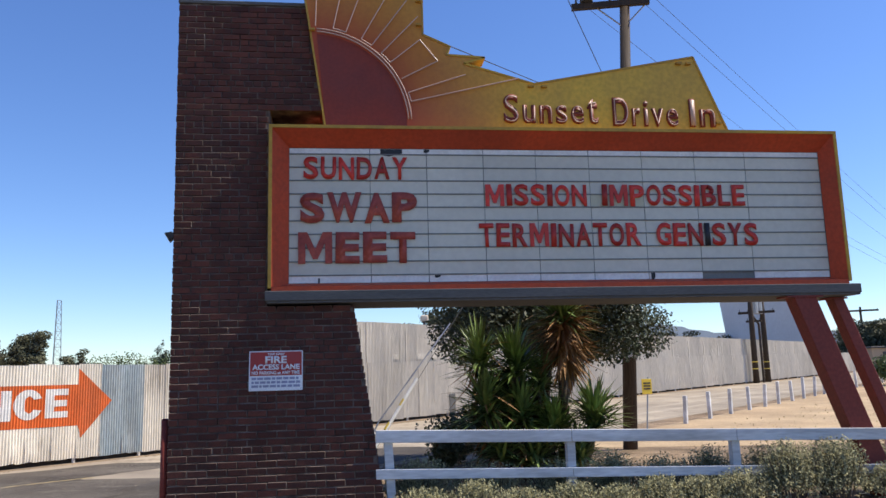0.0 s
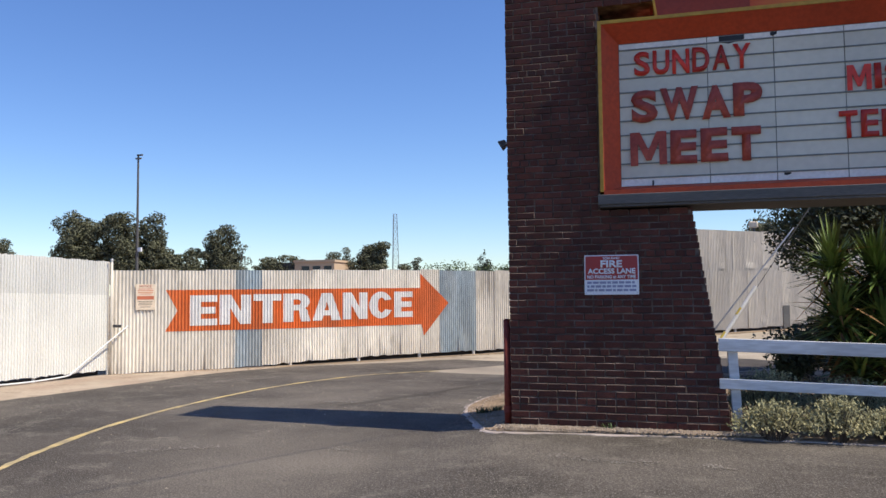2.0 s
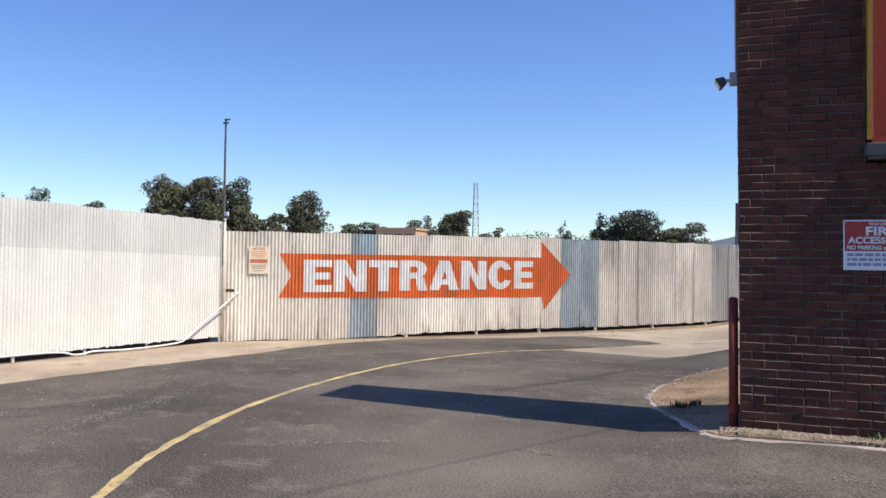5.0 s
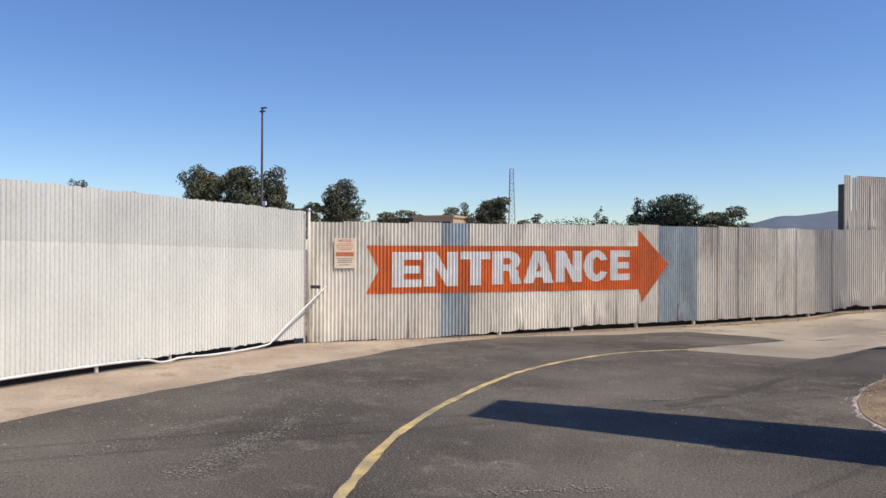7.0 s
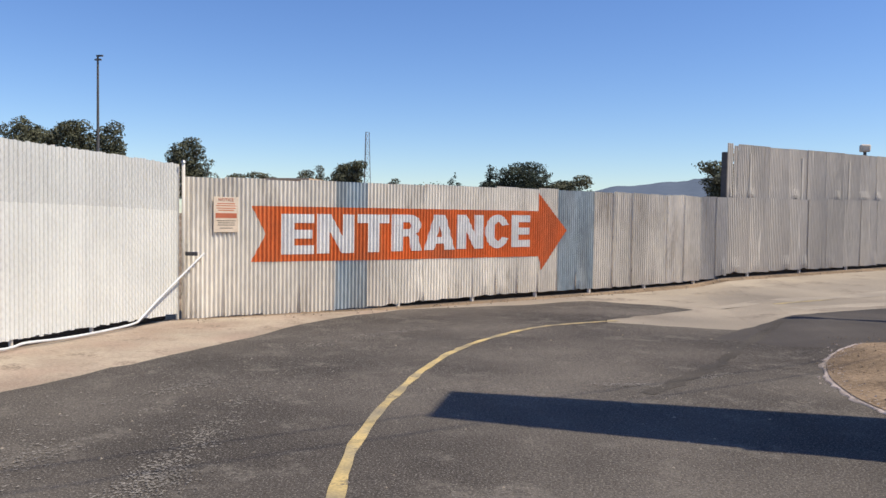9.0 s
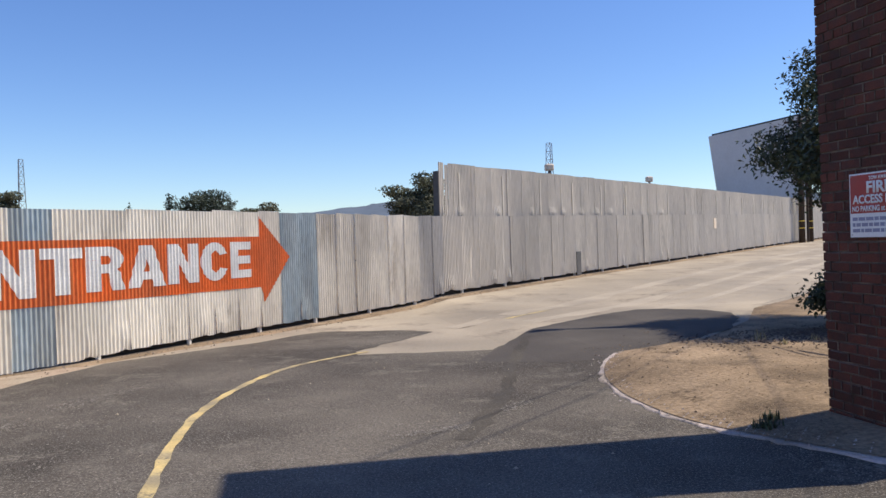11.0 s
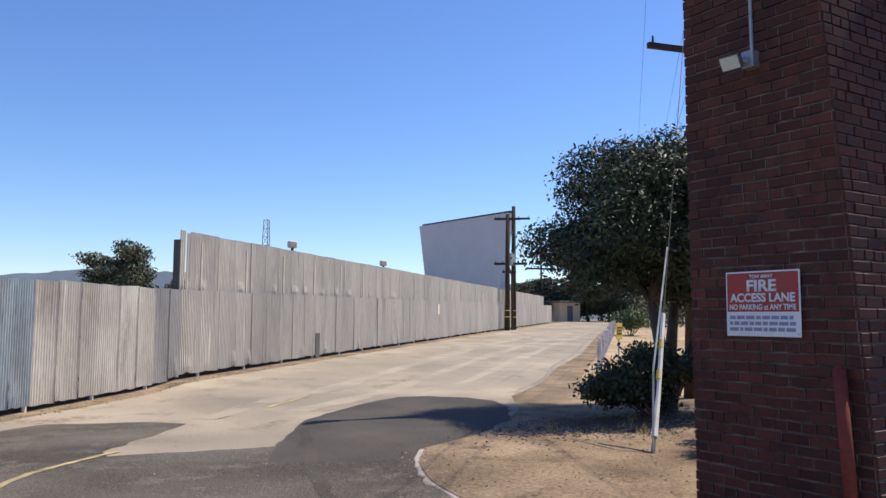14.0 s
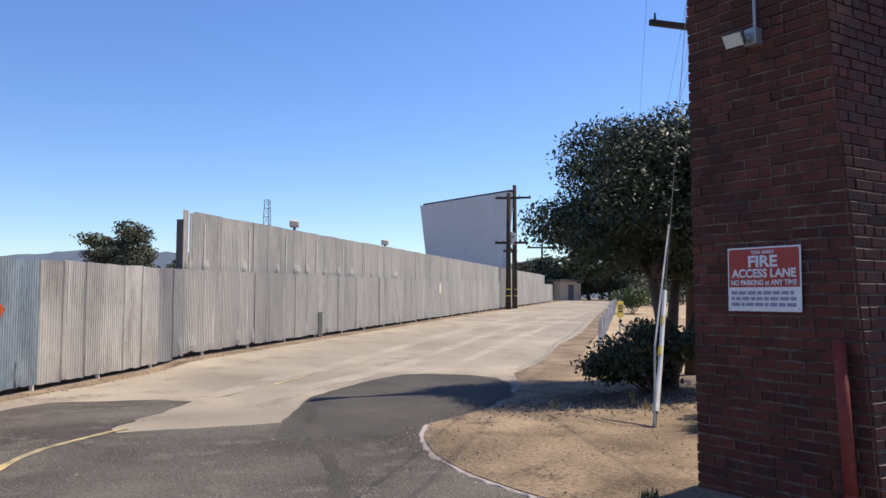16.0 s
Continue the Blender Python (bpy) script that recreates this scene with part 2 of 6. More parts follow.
M["stucco"] = mat("beige_stucco", (0.55, 0.40, 0.27), 0.9, var=0.06, scale=0.3, bump=0.1, coords="World")
M["dark_glass"] = mat("dark_window", (0.03, 0.035, 0.04), 0.15, bump=0)
# Blue-grey base colour carries the distance haze over the hills.
M["hill"] = mat("haze_tinted_hill", (0.135, 0.165, 0.205), 1.0, var=0.06, scale=0.004, fine=0.05, bump=0, coords="World", spec=0.0)
M["crack"] = mat("pale_crack_filler", (0.24, 0.215, 0.18), 0.95, var=0.25, scale=3, fine=40, bump=0.3, coords="World")
M["guard"] = mat("white_plastic_guard", (0.72, 0.72, 0.70), 0.5, var=0.1, bump=0.05)
M["guard_y"] = mat("yellow_guard_band", (0.65, 0.48, 0.08), 0.5, var=0.1, bump=0.05)
M["lens"] = mat("floodlight_glass", (0.55, 0.56, 0.52), 0.25, var=0.05, bump=0)
M["warn"] = mat("yellow_warning_sign", (0.62, 0.44, 0.04), 0.5, var=0.08, bump=0)

# ---- builders ----


def link(name, me, material, parent=None, label=""):
    ob = new(name, me)
    if material is not None and not me.materials:
        me.materials.append(material)
    if parent is not None:
        ob.parent = parent
    if label:
        ob["label"] = label
    return ob


def part(name, bm, material, parent=None, label="", smooth=False):
    me = bpy.data.meshes.new(name)
    bm.normal_update()
    bm.to_mesh(me)
    bm.free()
    if smooth:
        for p in me.polygons:
            p.use_smooth = True
    return link(name, me, material, parent, label)


def thing(name, label, category, group="", at=(0, 0, 0), kind=""):
    ob = new(name)
    ob.location = at
    return tagged(ob, label, category, group, kind)


def boxes(*specs):
    """A mesh of boxes, each (x0, y0, z0, x1, y1, z1)."""
    bm = bmesh.new()
    for s in specs:
        add_box(bm, *s)
    return bm


def add_box(bm, x0, y0, z0, x1, y1, z1, m=None):
    v = [bm.verts.new((x, y, z)) for z in (z0, z1) for y in (y0, y1) for x in (x0, x1)]
    if m is not None:
        for k in v:
            k.co = m @ k.co
    for f in ((0, 2, 3, 1), (4, 5, 7, 6), (0, 1, 5, 4), (2, 6, 7, 3), (0, 4, 6, 2), (1, 3, 7, 5)):
        bm.faces.new([v[i] for i in f])
    return v


def bevelled(bm, w=0.01, seg=2):
    bmesh.ops.bevel(bm, geom=list(bm.edges), offset=w, segments=seg, affect="EDGES", profile=0.5, clamp_overlap=True)
    return bm


def add_tube(bm, pts, radii, seg=8, caps=True):
    """A tapered tube through the points."""
    pts = [Vector(p) for p in pts]
    if isinstance(radii, (int, float)):
        radii = [radii] * len(pts)
    rings = []
    ref = None
    for i, p in enumerate(pts):
        d = (pts[min(i + 1, len(pts) - 1)] - pts[max(i - 1, 0)]).normalized()
        if ref is None:
            ref = d.orthogonal().normalized()
        a = (ref - d * ref.dot(d))
        a = a.normalized() if a.length > 1e-4 else d.orthogonal().normalized()
        ref = a
        b = d.cross(a)
        rings.append([bm.verts.new(p + (a * math.cos(k * math.tau / seg) + b * math.sin(k * math.tau / seg)) * radii[i]) for k in range(seg)])
    for r0, r1 in zip(rings, rings[1:]):
        for k in range(seg):
            bm.faces.new((r0[k], r0[(k + 1) % seg], r1[(k + 1) % seg], r1[k]))
    if caps and seg > 2:
        bm.faces.new(rings[0][::-1])
        bm.faces.new(rings[-1])


def tube(pts, radii, seg=8):
    bm = bmesh.new()
    add_tube(bm, pts, radii, seg)
    return bm


def text_bm(s, width, height, depth, bold=0.0, flat=False):
    """Lettering from the built-in font, fitted into width x height, standing in the xz plane with its front towards -y."""
    cu = bpy.data.curves.new("lettering", "FONT")
    cu.body = s
    cu.size = 1.0
    cu.offset = bold
    cu.resolution_u = 4
    tmp = new("lettering", cu)
    dg = bpy.context.evaluated_depsgraph_get()
    me = bpy.data.meshes.new_from_object(tmp.evaluated_get(dg))
    bpy.data.objects.remove(tmp)
    bpy.data.curves.remove(cu)
    bm = bmesh.new()
    bm.from_mesh(me)
    bpy.data.meshes.remove(me)
    xs = [v.co.x for v in bm.verts]
    ys = [v.co.y for v in bm.verts]
    x0, y0 = min(xs), min(ys)
    sx = width / (max(xs) - x0)
    sy = height / (max(ys) - y0)
    for v in bm.verts:
        v.co = Vector(((v.co.x - x0) * sx, 0, (v.co.y - y0) * sy))
    bmesh.ops.remove_doubles(bm, verts=bm.verts, dist=1e-5)
    if not flat:
        r = bmesh.ops.extrude_face_region(bm, geom=list(bm.faces))
        for v in r["geom"]:
            if isinstance(v, bmesh.types.BMVert):
                v.co.y -= depth
    bmesh.ops.recalc_face_normals(bm, faces=bm.faces)
    return bm


def moved(bm, m):
    bmesh.ops.transform(bm, matrix=m, verts=bm.verts)
    return bm


def prism(outline, y0, y1):
    """An outline in the xz plane, extruded from y0 (front) to y1."""
    bm = bmesh.new()
    a = [bm.verts.new((x, y0, z)) for x, z in outline]
    b = [bm.verts.new((x, y1, z)) for x, z in outline]
    bm.faces.new(a)
    bm.faces.new(b[::-1])
    k = len(a)
    for i in range(k):
        bm.faces.new((a[i], b[i], b[(i + 1) % k], a[(i + 1) % k]))
    bmesh.ops.recalc_face_normals(bm, faces=bm.faces)
    return bm


# ---- the ground's height ----
GY = ((11, -0.09), (24, -0.25), (33, 0.0), (45, 0.3), (58, 0.6), (80, 1.1), (140, 1.3))
GX = ((-2.75, 0.0), (-1.85, 0.09))


def lerp_table(v, tab):
    if v <= tab[0][0]:
        return tab[0][1]
    for (a, za), (b, zb) in zip(tab, tab[1:]):
        if v <= b:
            return za + (zb - za) * (v - a) / (b - a)
    return tab[-1][1]


def gz(x, y):
    return lerp_table(y, GY) + lerp_table(x, GX)


def sheet(name, outline, lift, material, thick=0.0):
    """A flat piece of ground that follows the ground's height."""
    bm = bmesh.new()
    f = bm.faces.new([bm.verts.new((x, y, 0)) for x, y in outline])
    bm.normal_update()
    if f.normal.z < 0:
        f.normal_flip()
    bmesh.ops.triangulate(bm, faces=bm.faces)
    for v, n in [(y, (0, 1, 0)) for y, _ in GY] + [(x, (1, 0, 0)) for x, _ in GX]:
        bmesh.ops.bisect_plane(bm, geom=bm.verts[:] + bm.edges[:] + bm.faces[:], plane_co=Vector(n) * v, plane_no=n)
    for v in bm.verts:
        v.co.z = gz(v.co.x, v.co.y) + lift
    bm.normal_update()
    for f in bm.faces:
        if f.normal.z < 0:
            f.normal_flip()
    return part(name, bm, material)


def smooth_path(pts, n=6):
    """Catmull-Rom through the points."""
    p = [Vector(q) for q in pts]
    p = [p[0] * 2 - p[1], *p, p[-1] * 2 - p[-2]]
    out = []
    for i in range(1, len(p) - 2):
        for k in range(n):
            t = k / n
            a, b, c, d = p[i - 1:i + 3]
            out.append(0.5 * ((2 * b) + (c - a) * t + (2 * a - 5 * b + 4 * c - d) * t * t + (3 * b - a - 3 * c + d) * t ** 3))
    out.append(p[-2])
    return out


def ribbon(name, pts, width, lift, material, wob=0.0, height=0.0):
    """A painted line or kerb along a path on the ground."""
    bm = bmesh.new()
    rng = random.Random(name)
    rows = []
    for i, p in enumerate(pts):
        d = (pts[min(i + 1, len(pts) - 1)] - pts[max(i - 1, 0)]).normalized()
        n = Vector((-d.y, d.x))
        w0, w1 = width / 2 + rng.uniform(-wob, wob), width / 2 + rng.uniform(-wob, wob)
        a, b = p + n * w0, p - n * w1
        za, zb = gz(a.x, a.y) + lift, gz(b.x, b.y) + lift
        if height:
            c = min(0.02, height * 0.4)
            prof = [(a, za), (a, za + height - c), (a + (b - a) * 0.12, za + height), (b + (a - b) * 0.12, zb + height), (b, zb + height - c), (b, zb)]
        else:
            prof = [(a, za), (b, zb)]
        rows.append([bm.verts.new((q.x, q.y, z)) for q, z in prof])
    for r0, r1 in zip(rows, rows[1:]):
        for k in range(len(r0) - 1):
            bm.faces.new((r0[k], r0[k + 1], r1[k + 1], r1[k]))
    bmesh.ops.recalc_face_normals(bm, faces=bm.faces)
    for f in bm.faces:
        if not height and f.normal.z < 0:
            f.normal_flip()
    return part(name, bm, material)


# ---- ground, road, kerb ----
bm = bmesh.new()
GXS = [-900, -300, -120, -60, -6, -2.75, -1.85, 40, 120, 300, 900]
GYS = [-300, -60, -10, 11, 24, 33, 45, 58, 80, 140, 300, 900]
grid = [[bm.verts.new((x, y, gz(x, y))) for x in GXS] for y in GYS]
for j in range(len(GYS) - 1):
    for i in range(len(GXS) - 1):
        bm.faces.new((grid[j][i], grid[j][i + 1], grid[j + 1][i + 1], grid[j + 1][i]))
tagged(part("ground", bm, M["dirt"]), "dry tan dirt ground with scuffs and tyre marks", "ground", kind="structure")

FENCE = [(-11.72, 15.75), (-9.3, 18.5), (-5.4, 23.85), (-1.75, 27.7), (31.0, 57.5), (52.0, 76.6)]
KERB = smooth_path([(9.5, 9.56), (6, 9.6), (3, 9.68), (1.5, 9.78), (0.5, 9.83), (-0.7, 9.77), (-1.4, 9.71), (-1.86, 9.69), (-2.08, 9.85), (-2.27, 10.3), (-2.53, 11.0), (-2.7, 11.5), (-2.83, 12.1), (-2.84, 12.7), (-2.78, 13.35), (-2.6, 14.15), (-2.28, 14.9), (-1.85, 15.5)], 6)
ASPHALT = [(-10.9, -14), (-10.7, 4), (-10.55, 9.2), (-10.42, 10.4), (-10.23, 11.3), (-10.05, 12.6), (-9.8, 14.2), (-9.72, 15.6), (-9.4, 16.9), (-8.8, 18.3), (-7.7, 19.25),
           (-6.6, 20.15), (-6.0, 21.0), (-5.4, 21.5), (-3.95, 20.98), (-3.42, 20.38), (-4.4, 19.0), (-5.08, 18.0), (-5.08, 17.6), (-4.4, 17.52), (-3.55, 17.32), (-3.08, 17.3), (-2.6, 18.1), (-1.9, 19.1), (-0.85, 20.15), (0.2, 21.1), (1.37, 21.93),
           (2.0, 21.8), (2.55, 21.0), (2.6, 20.1), (2.1, 19.0), (1.0, 17.5), (-0.5, 16.3), (-1.85, 15.5)] + [(p.x, p.y) for p in KERB[-2::-1]] + [(40, 9.6), (40, -14)]


def ragged(pts, step=0.3, amp=0.05, seed=1):
    """Breaks a polygon's straight edges into small uneven steps."""
    r = random.Random(seed)
    out = []
    for (x0, y0), (x1, y1) in zip(pts, pts[1:] + pts[:1]):
        n_ = max(1, min(60, int(math.dist((x0, y0), (x1, y1)) / step)))
        for i_ in range(n_):
            k_ = i_ / n_
            out.append((x0 + (x1 - x0) * k_ + (r.uniform(-amp, amp) if i_ else 0), y0 + (y1 - y0) * k_ + (r.uniform(-amp, amp) if i_ else 0)))
    return out


EDGE_END = ASPHALT.index((-1.85, 15.5))
edge = ASPHALT[2:EDGE_END + 1]
bent_edge = []
for p_, q_ in zip(edge, edge[1:]):
    bent_edge += ragged([p_, q_], 0.28, 0.045, round(p_[1] * 10))[:max(1, min(60, int(math.dist(p_, q_) / 0.28)))]
ASPHALT = ASPHALT[:2] + bent_edge + ASPHALT[EDGE_END:]
OLD_ROAD = [(-12.0, 15.2), (-9.0, 18.15), (-5.0, 23.5), (-1.3, 27.3), (31.4, 57.0), (60, 83.0), (80, 100), (84, 95), (72.6, 88.6), (50, 65.5), (28.2, 44.3), (15.7, 32.0), (10.5, 27.4), (5.4, 22.4), (3.6, 20.9), (2.0, 18.6), (-1, 15.5), (-4, 14), (-8, 15)]
tagged(sheet("pavement", OLD_ROAD, 0.005, M["old_road"]), "pale dusty old pavement of the access road", "road", kind="structure")
tagged(sheet("road", ASPHALT, 0.010, M["asphalt"]), "dark worn asphalt driveway with pale scuffs", "road", kind="structure")
tagged(sheet("field", [(5.2, 19.5), (9.0, 24.6), (16.2, 31.5), (28.8, 44.0), (52, 66.0), (75, 60), (60, 20), (12, 17.2)], 0.006, M["field"]), "pale dry sandy field beside the road", "field", kind="structure")
tagged(sheet("asphalt_patch", ragged([(-3.6, 16.15), (-3.05, 17.28), (-2.6, 18.05), (-1.9, 19.05), (-0.85, 20.1), (0.2, 21.05), (1.35, 21.88), (1.95, 21.75), (2.5, 20.95), (2.55, 20.1), (2.05, 19.0), (0.95, 17.5), (-0.55, 16.3), (-1.85, 15.5), (-2.05, 15.2)], 0.5, 0.03, 4), 0.0118, M["patch"]), "smooth dark asphalt repair beside the dirt bed", "patch", kind="structure")
tagged(sheet("verge", [(-12.86, 2.0), (-11.76, 15.45), (-9.25, 18.1), (-8.4, 18.0), (-8.6, 15.0), (-9.5, 2.0)], 0.0073, M["verge"]), "rough tan gravel verge along the fences", "verge", kind="structure")
BED = [(p.x, p.y) for p in KERB] + [(-0.5, 16.2), (1.0, 17.0), (9.5, 17.0)]
tagged(sheet("planting_bed", BED, 0.03, M["dirt"]), "dry dirt bed inside the kerb", "bed", kind="structure")
tagged(ribbon("gravel_strip", [Vector((x, y)) for x, y in ((-1.85, 9.86), (-1.3, 9.87), (-0.6, 9.9), (0.1, 9.93), (0.7, 9.95), (1.2, 9.95))], 0.26, 0.0, M["gravel"], 0.03, 0.058), "gravel strip at the foot of the brick pylon", "gravel", kind="structure")
tagged(ribbon("kerb", KERB, 0.12, 0.0, M["kerb"], 0.03, 0.022), "low kerb with worn pinkish white paint", "kerb", kind="structure")
YL = smooth_path([(-2.4, 0.4), (-4.4, 3.6), (-5.86, 6.35), (-6.43, 7.74), (-6.88, 9.6), (-7.03, 11.6), (-7.0, 13.5), (-6.68, 15.17), (-6.08, 16.68), (-5.15, 17.70), (-4.9, 17.9)], 9)
tagged(ribbon("painted_line", YL, 0.088, 0.016, M["yellow_line"], 0.014), "worn yellow painted lane line on the asphalt", "lane line", kind="structure")

tagged(sheet("asphalt_patch", ragged([(21.5, 41.2), (23.0, 45.0), (25.4, 45.6), (25.0, 42.0)], 0.4, 0.25, 3), 0.012, M["track_dust"]), "worn repair patch in the pale road", "patch", kind="structure")


def wander(pts, amp, n, seed):
    r = random.Random(seed)
    return [p + Vector((r.uniform(-amp, amp), r.uniform(-amp, amp))) for p in smooth_path(pts, n)]


CRACKS = (((-9.1, 6.0), (-8.8, 8.5), (-9.05, 9.5), (-9.1, 10.9), (-8.5, 11.4)), ((-7.7, 7.0), (-7.8, 8.3), (-7.9, 8.9), (-8.05, 9.8), (-8.3, 10.9)), ((-8.8, 13.5), (-8.5, 14.6), (-7.9, 15.6), (-7.3, 16.6)),
          ((-5.4, 12.2), (-4.6, 12.4), (-3.8, 13.2)), ((-1.2, 8.6), (-0.6, 8.4), (0.0, 8.5), (0.4, 8.3)), ((-9.6, 4.0), (-8.2, 5.4), (-7.6, 7.0)), ((-5.6, 8.2), (-4.2, 8.9), (-3.3, 8.8)))
def scuff(label, pts, n, spread, size, seed):
    """Pale broken fragments lying in and beside a worn line."""
    r = random.Random(seed)
    line = smooth_path(pts, 20)
    vs, fs = [], []
    for _ in range(n):
        k = r.random() * (len(line) - 1)
        p = line[int(k)].lerp(line[int(k) + 1], k - int(k))
        if noise.noise((p.x * 1.7, p.y * 1.7, seed)) < -0.12:
            continue
        x, y = p.x + r.gauss(0, spread), p.y + r.gauss(0, spread)
        s_ = size * r.uniform(0.3, 1.5)
        lift_ = 0.0145 + 0.005 * r.random()
        a_, st = r.random() * math.tau, len(vs)
        for j in range(5):
            t_ = a_ + j * math.tau / 5
            q = s_ * r.uniform(0.4, 1.2)
            px_, py_ = x + q * math.cos(t_), y + q * 1.5 * math.sin(t_)
            vs.append((px_, py_, gz(px_, py_) + lift_))
        fs.append(tuple(range(st, st + 5)))
    me = bpy.data.meshes.new("scuff")
    me.from_pydata(vs, [], fs)
    me.update()
    return tagged(link("scuff", me, M["crack"]), label, "scuff", kind="stuff")


for i, c in enumerate(CRACKS):
    scuff("pale broken scuff line in the asphalt", c, 2600 if i < 3 else 900, 0.11 if i < 3 else 0.05, 0.008, i)
scuff("scattered pale scuffs on the asphalt", ((-10.2, 6.5), (-9.0, 9.8), (-8.4, 12.0), (-8.2, 15.0)), 2200, 0.6, 0.009, 31)
tagged(ribbon("painted_dash", [Vector((-1.75, 21.3)), Vector((-1.0, 22.15)), Vector((-0.25, 22.95))], 0.1, 0.011, M["yellow_line"], 0.01), "faded yellow dash on the pale road", "lane line", kind="structure")
tagged(ribbon("edge_line", wander(((4.6, 22.0), (7.5, 24.6), (11.5, 28.6), (16.5, 33.2), (28, 44.6)), 0.025, 10, 5), 0.045, 0.009, M["crack"], 0.03), "faded pale edge line of the road", "lane line", kind="structure")

for k, (dx, wdt) in enumerate(((1.7, 0.5), (3.3, 0.45), (4.6, 0.4))):
    tr = wander([(-4.2 + dx * 0.7, 21.6 - dx * 0.45), (0.6 + dx * 0.7, 26.4 - dx * 0.6), (12 + dx * 0.68, 37.5 - dx * 0.72), (30 + dx * 0.68, 53.6 - dx * 0.72)], 0.05, 10, 40 + k)
    tagged(ribbon("tyre_track", tr, wdt, 0.0075, M["track_dust"], 0.1), "faint worn tyre track along the pale road", "tyre track", kind="structure")

# One faint darker band across the asphalt; its object name seeds the uneven edges.
MARKS = (((-2.25, 18.3), (-3.2, 15.8), (-3.93, 13.67), (-4.75, 11.9)),)
for k, tr in enumerate(MARKS):
    tagged(ribbon("tyre_mark", wander(tr, 0.02, 12, 60 + k), 0.16, 0.0128, M["tyre_mark"], 0.03), "faint dark band on the asphalt", "tyre mark", kind="structure")

# ---- brick pylon ----
LEAN_BACK = 0.075


def face_y(z):
    return 9.955 + LEAN_BACK * z


def right_x(z):
    return 0.58 - 0.148 * z


def left_x(z):
    return -1.822 - 0.017 * z


PYL_TOP = 6.36


def back_y(z):
    return 11.44 - 0.004 * z


pylon = thing("brick_pylon", "tall tapering pylon of dark red brick with pale joints", "pylon")
I = 0.012
NX, NZ0, NZ1 = -0.79, 2.46, 4.93


def core_piece(z0, z1, xr0, xr1, xl=None, y_front=None):
    bm = bmesh.new()
    rings = []
    for z, xr in ((z0, xr0), (z1, xr1)):
        a = left_x(z) + I if xl is None else xl
        f = face_y(z) + I if y_front is None else y_front
        rings.append([bm.verts.new(p) for p in ((a, f, z), (xr, f, z), (xr, back_y(z) - I, z), (a, back_y(z) - I, z))])
    bm.faces.new(rings[0][::-1])
    bm.faces.new(rings[1])
    for k in range(4):
        bm.faces.new((rings[0][k], rings[0][(k + 1) % 4], rings[1][(k + 1) % 4], rings[1][k]))
    part("core", bm, M["mortar"], pylon, "grey mortar core")


core_piece(-0.15, NZ0, right_x(-0.15) - I, right_x(NZ0) - I)
core_piece(NZ0, NZ1, NX, NX)
core_piece(NZ0, NZ1 + 0.5, right_x(NZ0) - I, 0.1, NX, 10.89)
core_piece(NZ1, PYL_TOP, right_x(NZ1) - I, right_x(PYL_TOP) - I)
bm = bevelled(boxes((left_x(6.3) - 0.01, face_y(6.3) - 0.01, PYL_TOP, right_x(6.3) + 0.02, back_y(6.3) + 0.02, PYL_TOP + 0.045)), 0.008)
part("coping", bm, M["fascia"], pylon, "dark weathered coping")

# ---- marquee ----
MX0, MX1, MZ0, MZ1, MY = -0.783, 6.558, 2.697, 4.687, 10.14
WX0, WX1, WZ0, WZ1, WY = -0.557, 6.407, 2.771, 4.456, 10.342
marquee = thing("marquee_sign", "wide letter-board marquee with a faded orange and yellow frame", "marquee")
part("cabinet", boxes((MX0 + 0.02, 10.39, MZ0 - 0.14, MX1 - 0.02, 10.88, MZ1 + 0.045)), M["orange_frame"], marquee)


def splay(outer, inner, y0, y1):
    bm = bmesh.new()
    o = [(outer[0], outer[2]), (outer[1], outer[2]), (outer[1], outer[3]), (outer[0], outer[3])]
    i = [(inner[0], inner[2]), (inner[1], inner[2]), (inner[1], inner[3]), (inner[0], inner[3])]
    a = [bm.verts.new((x, y0, z)) for x, z in o]
    b = [bm.verts.new((x, y1, z)) for x, z in i]
    for k in range(4):
        bm.faces.new((a[k], a[(k + 1) % 4], b[(k + 1) % 4], b[k]))
    bmesh.ops.recalc_face_normals(bm, faces=bm.faces)
    return bm


def flat_frame(x0, x1, z0, z1, w, y0, y1):
    return boxes((x0, y0, z1 - w, x1, y1, z1), (x0, y0, z0, x1, y1, z0 + w), (x0, y0, z0 + w, x0 + w, y1, z1 - w), (x1 - w, y0, z0 + w, x1, y1, z1 - w))


part("frame_edge", boxes((MX0, MY - 0.015, MZ1 - 0.04, MX1, 10.39, MZ1), (MX0, MY - 0.015, MZ0, MX0 + 0.04, 10.39, MZ1 - 0.04), (MX1 - 0.04, MY - 0.015, MZ0, MX1, 10.39, MZ1 - 0.04)), M["yellow_sign"], marquee, "yellow outer edge of the frame")
part("bottom_edge", boxes((MX0 + 0.04, MY - 0.012, MZ0 - 0.05, MX1 - 0.04, 10.39, MZ0 + 0.02)), M["orange_frame"], marquee, "orange lower edge of the frame")
part("frame_splay", splay((MX0 + 0.04, MX1 - 0.04, MZ0 + 0.003, MZ1 - 0.04), (WX0, WX1, WZ0, WZ1), MY, WY - 0.005), M["orange_frame"], marquee, "orange splayed inner frame")
bm = bevelled(boxes((MX0 - 0.02, 10.0, 2.535, MX1 + 0.03, 10.33, 2.65)), 0.008)
part("fascia_board", bm, M["fascia"], marquee, "weathered dark grey board below the frame")
part("soffit", boxes((MX0, 10.02, 2.511, MX1 + 0.02, 10.88, 2.533)), M["fascia"], marquee)
